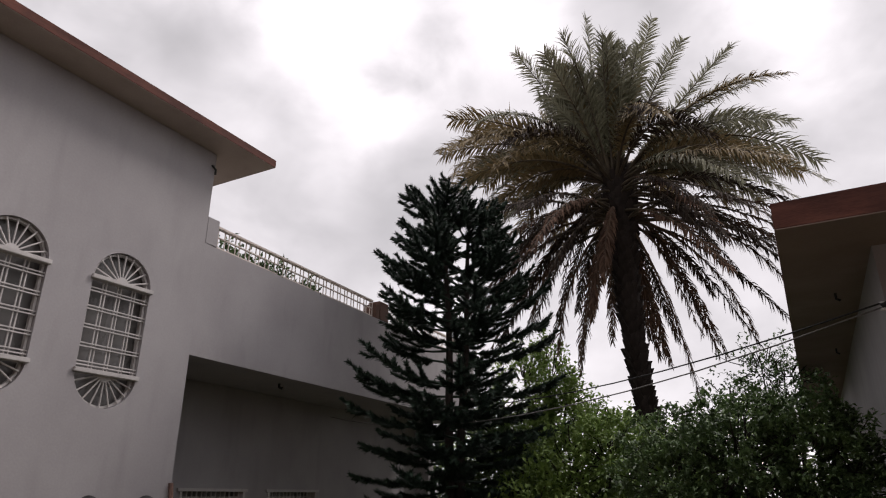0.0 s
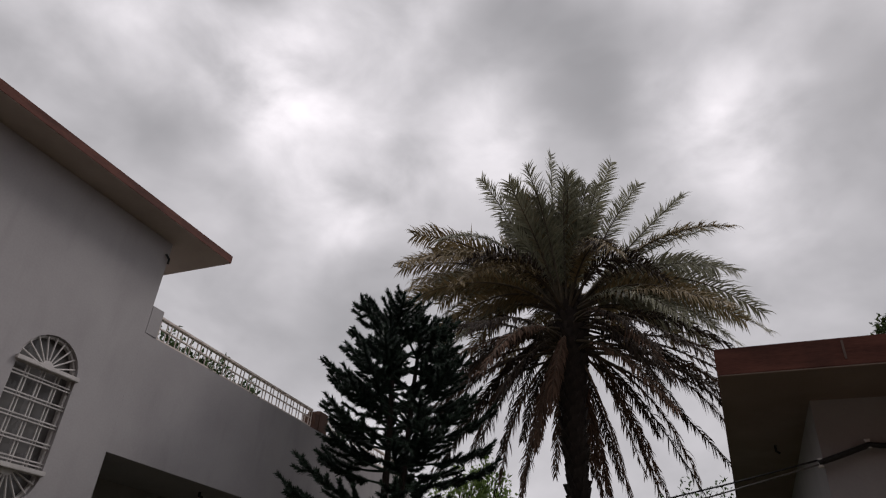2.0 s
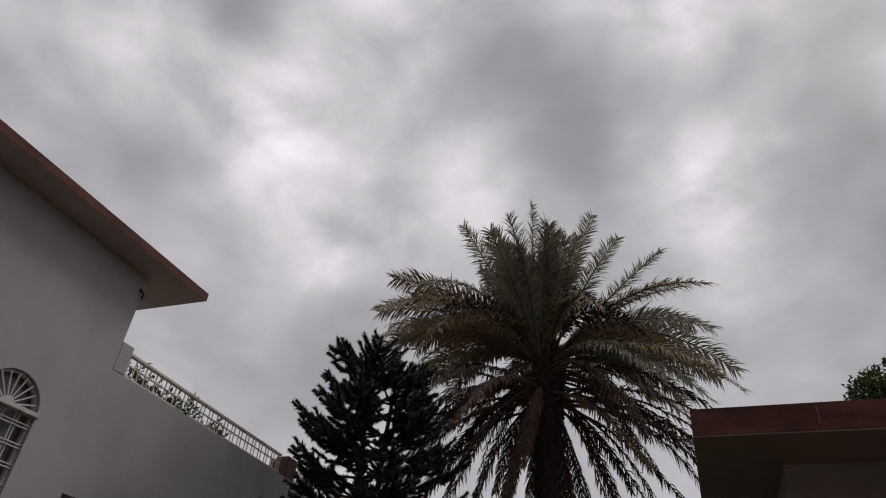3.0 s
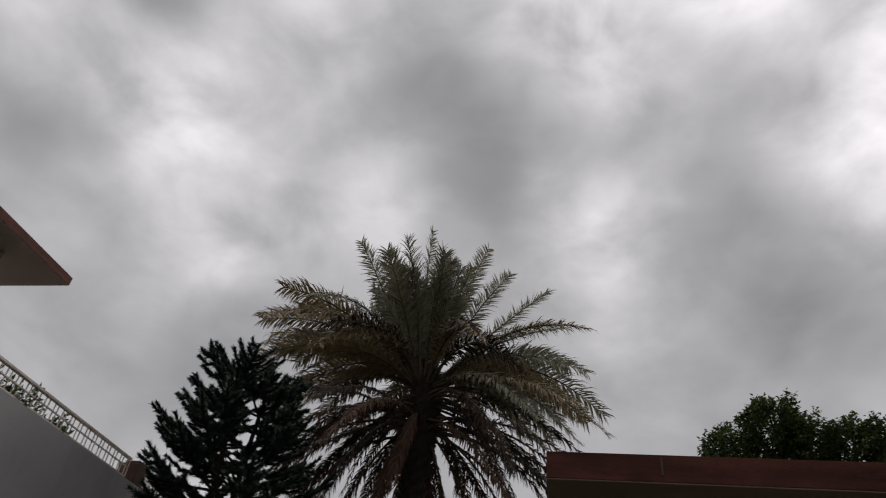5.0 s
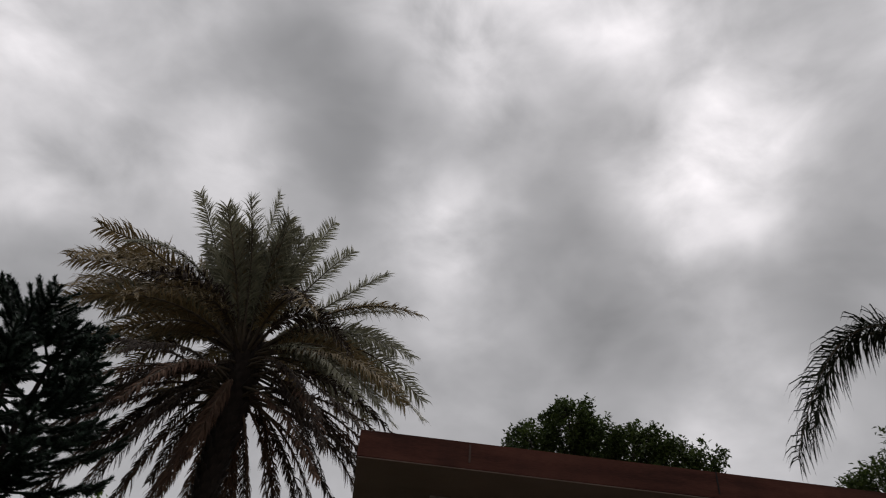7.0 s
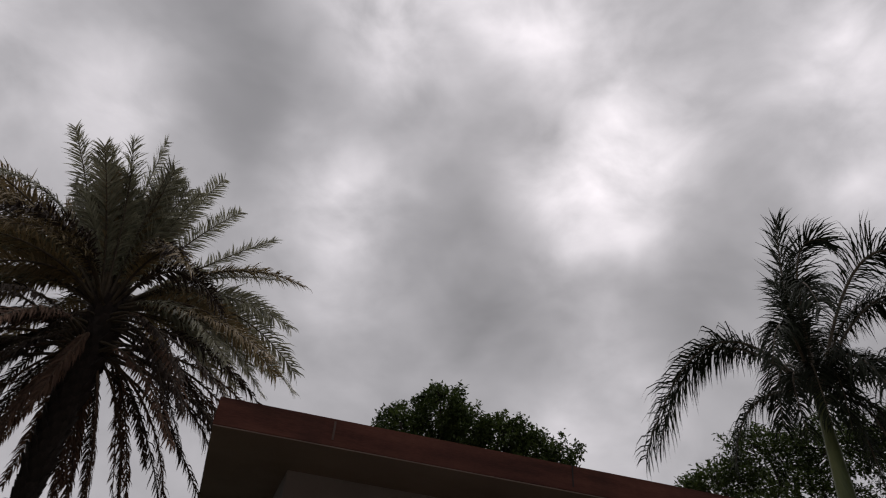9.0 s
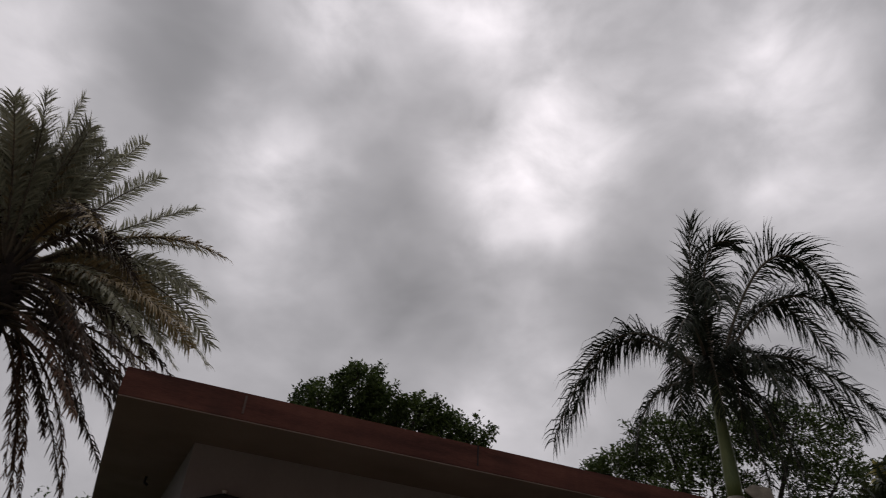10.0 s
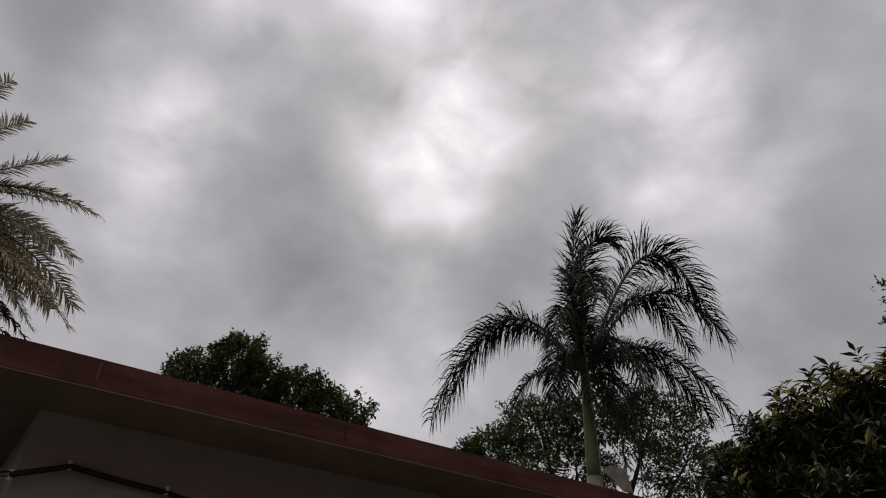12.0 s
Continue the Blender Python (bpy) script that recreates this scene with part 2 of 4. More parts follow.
def part(name, bm, mat, parent=None, label=""):
    """Links a bmesh (or a ready mesh) as one object under a thing or a part; coordinates are the world's."""
    if isinstance(bm, bmesh.types.BMesh):
        me = bpy.data.meshes.new(name)
        bmesh.ops.recalc_face_normals(bm, faces=bm.faces)
        bm.to_mesh(me)
        bm.free()
        me.materials.append(mat)
    else:
        me = bm
    ob = new(name, me)
    if parent is not None:
        ob.parent = parent
        place, up = Vector((0, 0, 0)), parent
        while up is not None:
            place += up.matrix_basis.translation
            up = up.parent
        ob.matrix_basis = Matrix.Translation(-place)
    if label:
        ob["label"] = label
    return ob


def add_box(bm, x0, x1, y0, y1, z0, z1, bevel=0.0):
    m = Matrix.LocRotScale(((x0 + x1) / 2, (y0 + y1) / 2, (z0 + z1) / 2), None, (x1 - x0, y1 - y0, z1 - z0))
    r = bmesh.ops.create_cube(bm, size=1, matrix=m)
    if bevel:
        edges = {e for v in r["verts"] for e in v.link_edges}
        bmesh.ops.bevel(bm, geom=list(edges), offset=bevel, segments=2, affect="EDGES")


def box(x0, x1, y0, y1, z0, z1, bevel=0.0):
    bm = bmesh.new()
    add_box(bm, x0, x1, y0, y1, z0, z1, bevel)
    return bm


def add_prism(bm, outline, x0, x1):
    """Extrudes an outline of (y, z) pairs along x."""
    a = [bm.verts.new((x0, y, z)) for y, z in outline]
    b = [bm.verts.new((x1, y, z)) for y, z in outline]
    n = len(outline)
    bm.faces.new(a)
    bm.faces.new(b[::-1])
    for i in range(n):
        bm.faces.new((a[i], b[i], b[(i + 1) % n], a[(i + 1) % n]))


def tube(path, radii, sides=8):
    """Verts and faces of a closed tube along a path."""
    path = [Vector(p) for p in path]
    verts, faces = [], []
    ref = Vector((0.31, 0.87, 0.37))
    for i, p in enumerate(path):
        d = (path[min(i + 1, len(path) - 1)] - path[max(i - 1, 0)]).normalized()
        a = d.cross(ref).normalized()
        b = d.cross(a)
        r = radii[i] if hasattr(radii, "__len__") else radii
        for k in range(sides):
            w = 2 * math.pi * k / sides
            verts.append(p + (a * math.cos(w) + b * math.sin(w)) * r)
    for i in range(len(path) - 1):
        for k in range(sides):
            j = (k + 1) % sides
            faces.append((i * sides + k, i * sides + j, (i + 1) * sides + j, (i + 1) * sides + k))
    faces.append(tuple(range(sides))[::-1])
    n = (len(path) - 1) * sides
    faces.append(tuple(n + k for k in range(sides)))
    return verts, faces


def tube_mesh(name, path, radii, mat, sides=8, smooth=True):
    v, f = tube(path, radii, sides)
    me = mesh_from(name, v, f, mat)
    if smooth:
        me.polygons.foreach_set("use_smooth", [True] * len(me.polygons))
    return me


class Soup:
    """Gathers many small pieces into one mesh."""

    def __init__(self):
        self.v, self.f = [], []

    def add(self, verts, faces):
        n = len(self.v)
        self.v.extend(verts)
        self.f.extend(tuple(n + i for i in f) for f in faces)

    def leaf(self, base, along, side, normal, length, width, fold=0.25):
        """A folded pointed leaf of four triangles."""
        mid = base + along * (length * 0.45)
        lift = normal * (width * fold)
        self.add([base, mid + side * (width / 2) + lift, base + along * length - normal * (length * 0.08), mid - side * (width / 2) + lift, mid],
                 [(0, 4, 1), (1, 4, 2), (0, 3, 4), (3, 2, 4)])

    def mesh(self, name, mat):
        return mesh_from(name, self.v, self.f, mat)


def rand_dir(rng):
    v = rng.normal(size=3)
    return Vector(v / np.linalg.norm(v))


# ---------------------------------------------------------------- ground
def ground():
    bm = bmesh.new()
    n, half = 60, 400.0
    rng = np.random.RandomState(3)
    rows = []
    for i in range(n + 1):
        u = (i / n * 2 - 1)
        row = []
        for j in range(n + 1):
            v = (j / n * 2 - 1)
            x, y = half * u * abs(u), half * v * abs(v)
            row.append(bm.verts.new((x, y, G + 0.02 * (rng.rand() - 0.5) * (abs(x) < 60))))
        rows.append(row)
    for i in range(n):
        for j in range(n):
            bm.faces.new((rows[i][j], rows[i + 1][j], rows[i + 1][j + 1], rows[i][j + 1]))
    ob = part("ground", bm, M_GROUND)
    tagged(ob, "bare garden soil with patchy short grass", "ground", kind="structure")
    bm = box(-1.6, 2.2, -2.5, 1.0, G - 0.1, G + 0.36, 0.02)
    tagged(part("terrace_step", bm, M_ROOF), "plain concrete terrace step raised above the garden", "terrace", kind="structure")


ground()


# ---------------------------------------------------------------- grey house
WX = -6.02                     # outer face of the grey wall
W_CENTRES, W_R, W_Z0, W_Z1 = (2.965, 4.095), 0.335, 2.73, 3.66


def arch(yc, r, z, sign, n=16):
    return [(yc + r * math.cos(math.pi * k / n), z + sign * r * math.sin(math.pi * k / n)) for k in range(n + 1)]


SKEW = 0.045                   # the terrace edge runs slightly inward


def edge_x(y):
    return WX - SKEW * (y - 5.06)


def skewed(bm):
    for v in bm.verts:
        v.co.x -= SKEW * (v.co.y - 5.06)
    return bm


def wall_sheet(x, t, y0, y1, z0, z1, holes):
    """A wall whose openings go right through it."""
    bm = bmesh.new()
    rim = []
    for loop in [[(y0, z0), (y1, z0), (y1, z1), (y0, z1)]] + holes:
        vs = [bm.verts.new((x, y, z)) for y, z in loop]
        rim += [bm.edges.new((vs[k], vs[(k + 1) % len(vs)])) for k in range(len(vs))]
    bmesh.ops.triangle_fill(bm, use_beauty=True, edges=rim)
    grown = bmesh.ops.extrude_face_region(bm, geom=bm.faces[:])
    bmesh.ops.translate(bm, vec=(-t, 0, 0), verts=[g for g in grown["geom"] if isinstance(g, bmesh.types.BMVert)])
    return bm


def grey_house():
    house = thing("house", "two-storey grey plastered house with arched windows and a railed terrace", "house", at=(WX, 5, G))
    t = 0.24
    bm = wall_sheet(WX, t, -3.0, 5.06, G - 0.1, 5.66, [arch(c, W_R, W_Z1, 1) + arch(c, W_R, W_Z0, -1)[::-1] for c in W_CENTRES])
    part("front_wall", bm, M_WALL, house, "grey painted plaster wall")
    bm = bmesh.new()
    add_box(bm, WX - 1.38, WX - t - 0.002, 4.82, 5.058, G - 0.1, 5.66)
    add_box(bm, WX - 9, WX - 1.382, 4.82, 5.058, 3.3, 5.66)
    part("end_wall", bm, M_WALL, house)
    bm = bmesh.new()
    add_box(bm, WX - 9, WX - t - 0.002, -3.0, -2.8, G - 0.1, 5.66)
    add_box(bm, WX - 9.2, WX - 9.002, -3.0, 13.2, G - 0.1, 5.66)
    part("back_wall", bm, M_WALL, house)
    # inner dark room behind the arched windows
    part("inner_partition", box(WX - 1.2, WX - 1.1, -2.7, 4.8, G, 5.6), M_WALL, house)
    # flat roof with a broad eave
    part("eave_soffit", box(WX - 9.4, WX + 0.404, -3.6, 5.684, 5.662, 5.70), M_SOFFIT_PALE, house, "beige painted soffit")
    bm = bmesh.new()
    add_box(bm, WX - 9.45, WX + 0.41, -3.65, 5.69, 5.666, 5.772, 0.004)
    part("roof", bm, M_RED, house, "red oxide painted flat roof edge")
    # projecting terrace: fascia, soffit, floor
    part("terrace_fascia", skewed(box(WX - 0.2, WX, 5.0602, 13.2, 3.1, 4.46)), M_WALL, house, "deep grey plaster fascia below the railing")
    part("terrace_soffit", skewed(box(WX - 1.38, WX - 0.202, 5.062, 13.2, 3.12, 3.3)), M_WALL, house)
    part("terrace_floor", skewed(box(WX - 8.4, WX - 0.202, 5.062, 13.2, 3.302, 3.62)), M_ROOF, house)
    part("parapet_pier", box(WX - 0.22, WX + 0.002, 5.062, 5.25, 4.462, 4.81, 0.006), M_WALL, house)
    # recessed ground-floor wall with two grilled windows
    bx, bt = WX - 1.384, 0.22
    openings = ((6.42, 7.66), (8.18, 9.42))
    bm = wall_sheet(bx, bt, 5.06, 13.2, G - 0.1, 3.3, [[(a, 0.5), (c, 0.5), (c, 1.66), (a, 1.66)] for a, c in openings])
    part("recessed_wall", skewed(bm), M_WALL, house)
    for a, b in openings:
        w = part("window", skewed(box(bx - 0.17, bx - 0.15, a, b, 0.5, 1.66)), M_GLASS, house, "low grilled window below the terrace")
        bm = bmesh.new()
        add_box(bm, bx - 0.15, bx + 0.03, a - 0.05, b + 0.05, 1.662, 1.70)
        for yy in (a, b - 0.04):
            add_box(bm, bx - 0.15, bx + 0.02, yy, yy + 0.04, 0.5, 1.66)
        part("window_frame", skewed(bm), M_WHITEPAINT, w)
        bm = bmesh.new()
        k = a + 0.1
        while k < b - 0.05:
            add_box(bm, bx - 0.08, bx - 0.064, k, k + 0.014, 0.5, 1.66)
            k += 0.09
        for z in (0.8, 1.1, 1.4, 1.58):
            add_box(bm, bx - 0.084, bx - 0.068, a, b, z, z + 0.014)
        part("grille", skewed(bm), M_WHITEPAINT, w)
    part("far_end_wall", box(WX - 9, WX - 1.386, 12.98, 13.198, G - 0.1, 3.3), M_WALL, house)
    # rain pipe outlet and ceiling hook
    part("ceiling_hook", tube_mesh("ceiling_hook", [(WX - 0.58, 7.2, 3.13), (WX - 0.58, 7.2, 3.07), (WX - 0.54, 7.23, 3.05)], 0.02, M_CABLE), M_CABLE, house)
    part("eave_hook", tube_mesh("eave_hook", [(WX + 0.01, 5.0, 5.48), (WX + 0.05, 5.03, 5.42), (WX + 0.04, 5.04, 5.36)], 0.014, M_CABLE), M_CABLE, house)
    return house


grey_house()


def arched_window(index, yc):
    """A tall window, round at both ends, with a white wrought grille."""
    w = thing("window_%d" % index, "tall round-ended window with white sunburst grille", "window", kind="structure", at=(WX, yc, W_Z0))
    x = WX - 0.02
    bm = bmesh.new()
    add_prism(bm, arch(yc, W_R - 0.004, W_Z1, 1) + arch(yc, W_R - 0.004, W_Z0, -1)[::-1], WX - 0.135, WX - 0.12)
    part("pane", bm, M_GLASS, w, "dusty dark glass")
    # rim inside the opening
    loop = arch(yc, W_R - 0.005, W_Z1, 1) + arch(yc, W_R - 0.005, W_Z0, -1)[::-1]
    bm = bmesh.new()
    n = len(loop)
    ring = []
    for (y, z) in loop:
        cz = min(max(z, W_Z0), W_Z1)
        d = Vector((y - yc, z - cz))
        inner = (yc + (y - yc) * 0.93, cz + (z - cz) * 0.93)
        ring.append([bm.verts.new((xx, *p)) for xx, p in ((WX - 0.04, (y, z)), (WX - 0.04, inner), (WX - 0.08, inner), (WX - 0.08, (y, z)))])
    for i in range(n):
        a, b = ring[i], ring[(i + 1) % n]
        for k in range(4):
            bm.faces.new((a[k], a[(k + 1) % 4], b[(k + 1) % 4], b[k]))
    part("rim", bm, M_WHITEPAINT, w)
    for z in (W_Z1, W_Z0):
        part("cross_sill", box(WX - 0.06, WX + 0.035, yc - W_R - 0.02, yc + W_R + 0.02, z - 0.022, z + 0.022, 0.005), M_WHITEPAINT, w)
    span = W_Z1 - W_Z0
    for f in (0.08, 0.27, 0.47, 0.67, 0.87):
        for dz in (-0.016, 0.016):
            z = W_Z0 + span * f + dz
            part("grille_bar", box(x - 0.012, x, yc - W_R, yc + W_R, z - 0.006, z + 0.006), M_WHITEPAINT, w)
    for f in (-0.5, 0.0, 0.5):
        for dy in (-0.018, 0.018):
            y = yc + f * W_R + dy
            part("grille_bar", box(x - 0.026, x - 0.0125, y - 0.006, y + 0.006, W_Z0 + 0.02, W_Z1 - 0.02), M_WHITEPAINT, w)
    for z, sign in ((W_Z1, 1), (W_Z0, -1)):
        for k in range(1, 10):
            a = math.pi * k / 10
            p0 = Vector((x - 0.006, yc + 0.07 * math.cos(a), z + sign * 0.07 * math.sin(a)))
            p1 = Vector((x - 0.006, yc + (W_R - 0.01) * math.cos(a), z + sign * (W_R - 0.01) * math.sin(a)))
            part("ray_bar", tube_mesh("ray_bar", [p0, p1], 0.0085, M_WHITEPAINT, 6, False), M_WHITEPAINT, w)
        bm = bmesh.new()
        add_prism(bm, arch(yc, 0.075, z + sign * 0.005, sign, 10), x - 0.014, x + 0.004)
        part("hub", bm, M_WHITEPAINT, w)
    return w


for i, c in enumerate(W_CENTRES):
    arched_window(i + 1, c)


def railing(y0, y1, name_label):
    r = thing("railing", name_label, "railing", group="terrace railings", at=(WX - 0.08, y0, 4.46))
    x = WX - 0.08
    part("top_rail", skewed(box(x - 0.03, x + 0.03, y0, y1, 4.745, 4.78, 0.006)), M_CREAM, r)
    part("lower_rail", skewed(box(x - 0.012, x + 0.012, y0, y1, 4.49, 4.51)), M_CREAM, r)
    part("middle_rail", skewed(box(x - 0.012, x + 0.012, y0, y1, 4.63, 4.645)), M_CREAM, r)
    share = None
    n = int((y1 - y0) / 0.19)
    for k in range(n + 1):
        y = y0 + 0.03 + (y1 - y0 - 0.06) * k / n
        for dy in (-0.035, 0.035):
            if share is None:
                share = bpy.data.meshes.new("baluster")
                bm = box(-0.006, 0.006, -0.006, 0.006, 4.458, 4.745)
                bm.to_mesh(share)
                bm.free()
                share.materials.append(M_CREAM)
            ob = new("baluster", share)
            ob.parent = r
            ob.matrix_basis = Matrix.Translation(Vector((edge_x(y) - 0.08, y + dy, 0)) - r.matrix_basis.translation)
    return r


railing(5.26, 8.98, "cream painted steel railing on the terrace parapet")
railing(9.46, 13.1, "cream painted steel railing beyond the brown pier")
bm = bmesh.new()
add_box(bm, WX - 0.26, WX - 0.005, 9.0, 9.12, 4.462, 4.72, 0.008)
add_box(bm, WX - 0.26, WX - 0.005, 9.13, 9.42, 4.462, 4.80, 0.01)
tagged(part("parapet_post", skewed(bm), M_BROWN), "short brown painted pier between two railings", "pillar")


# ---------------------------------------------------------------- low house with the broad red-edged roof
SZ = 3.30


def eased(bm):
    """The roof's front edge runs slightly out of square."""
    for v in bm.verts:
        if v.co.y < 5.0:
            v.co.y -= 0.02 * (v.co.x - 0.03)
    return bm


def low_house():
    h = thing("low_house", "single-storey house with a wide overhanging concrete roof", "house", at=(0.65, 5.35, G))
    x0, x1, y0, y1 = 0.03, 10.0, 4.70, 16.0
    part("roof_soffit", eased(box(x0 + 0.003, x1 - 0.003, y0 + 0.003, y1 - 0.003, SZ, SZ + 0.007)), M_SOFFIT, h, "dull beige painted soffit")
    for a0, a1, b0, b1 in ((x0, x1, y0, y0 + 0.07), (x0, x1, y1 - 0.07, y1), (x0, x0 + 0.07, y0 + 0.072, y1 - 0.072), (x1 - 0.07, x1, y0 + 0.072, y1 - 0.072)):
        part("roof_fascia", eased(box(a0, a1, b0, b1, SZ + 0.008, SZ + 0.2, 0.004)), M_RED, h, "faded red oxide painted roof edge")
    part("roof_slab", eased(box(x0 + 0.072, x1 - 0.072, y0 + 0.072, y1 - 0.072, SZ + 0.009, SZ + 0.185)), M_ROOF, h)
    wx, wy = 0.63, 5.36
    part("front_wall", box(wx, 9.4, wy, wy + 0.23, G - 0.1, SZ), M_WALL, h)
    part("side_wall", box(wx, wx + 0.23, wy + 0.232, 15.4, G - 0.1, SZ), M_WALL, h)
    part("far_wall", box(wx + 0.232, 9.4, 15.17, 15.4, G - 0.1, SZ), M_WALL, h)
    part("right_wall", box(9.17, 9.4, wy + 0.232, 15.168, G - 0.1, SZ), M_WALL, h)
    bm = bmesh.new()
    add_box(bm, 0.814, 0.828, 4.694, 4.699, SZ + 0.05, SZ + 0.18)
    part("paint_drip", eased(bm), M_DRIP, h, "pale dried paint drip")
    bm = bmesh.new()
    add_box(bm, 2.64, 2.65, 4.6955, 4.699, SZ + 0.04, SZ + 0.2)
    part("roof_joint", eased(bm), M_CABLE, h, "dark hairline joint")


low_house()
# added behind the eye, unseen: cuts skylight and bounce on the facing walls
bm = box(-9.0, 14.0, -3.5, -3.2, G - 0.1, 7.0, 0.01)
tagged(part("light_blocker_behind", bm, M_BROWN), "plain brown wall added unseen behind the eye to block skylight", "wall", kind="structure")
# added out of view on the right: holds back low skylight under the eaves
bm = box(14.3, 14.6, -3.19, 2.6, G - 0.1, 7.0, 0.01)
tagged(part("light_blocker_side", bm, M_BROWN), "plain brown wall added unseen on the right to block low skylight", "wall", kind="structure")


# ---------------------------------------------------------------- palms
def frond_shape(origin, bend, tip, n_leaf, leaf_len, leaf_w, hang=0.3, vee=0.25, bare=0.16, rng=None, sweep=30.0, roll=0.0, loose=0.5):
    """Returns the midrib's path and the leaflets of one feather frond that runs from origin to tip, drawn towards bend.
    roll turns its blade about the midrib, hang lets the leaflets droop."""
    steps = 18
    o, c, e = Vector(origin), Vector(bend), Vector(tip)
    c += rand_dir(rng) * 0.12
    path = [o * (1 - s) ** 2 + c * (2 * s * (1 - s)) + e * s ** 2 for s in (i / steps for i in range(steps + 1))]
    dirs = [(b - a).normalized() for a, b in zip(path, path[1:])]
    plan = e - o
    az = math.atan2(plan.x, plan.y)
    flat = Vector((math.cos(az), -math.sin(az), 0))
    soup = Soup()
    down = Vector((0, 0, -1))
    turn = radians(roll)
    for k in range(n_leaf):
        s = bare + (1 - bare) * (k + 0.5) / n_leaf
        i = min(int(s * steps), steps - 1)
        d = dirs[i]
        base = path[i].lerp(path[i + 1], s * steps - i)
        up = flat.cross(d).normalized()
        side = flat * math.cos(turn) + up * math.sin(turn)
        face = up * math.cos(turn) - flat * math.sin(turn)
        prof = min(1.0, 0.35 + 2.6 * (s - bare)) * (1.0 if s < 0.8 else 1.0 - 2.2 * (s - 0.8))
        for sg in (-1, 1):
            fw = radians(sweep + 25 * s + rng.uniform(-14, 14))
            ll = leaf_len * prof * rng.uniform(0.7, 1.2)
            d1 = (side * (sg * math.cos(fw)) + d * math.sin(fw) + face * (vee + loose * rng.uniform(-1, 1))).normalized()
            g = hang * rng.uniform(0.6, 1.4)
            d2 = (d1 + down * (g * 0.6)).normalized()
            d3 = (d1 + down * (g * 1.5)).normalized()
            wv = d1.cross(face + side * rng.uniform(-0.9, 0.9)).normalized() * (leaf_w / 2)
            p1 = base + d1 * (ll * 0.34)
            p2 = p1 + d2 * (ll * 0.33)
            p3 = p2 + d3 * (ll * 0.33)
            soup.add([base - wv * 0.6, base + wv * 0.6, p1 + wv, p1 - wv, p2 + wv * 0.7, p2 - wv * 0.7, p3], [(0, 1, 2, 3), (3, 2, 4, 5), (5, 4, 6)])
    return path, soup


def add_frond(palm, spec, mat, rib_mat, rib_r, label=""):
    path, soup = frond_shape(**spec)
    leaf = part("frond", soup.mesh("frond", mat), mat, palm, label)
    n = len(path)
    part("midrib", tube_mesh("midrib", path, [rib_r * (1 - 0.85 * i / (n - 1)) for i in range(n)], rib_mat, 6), rib_mat, leaf)


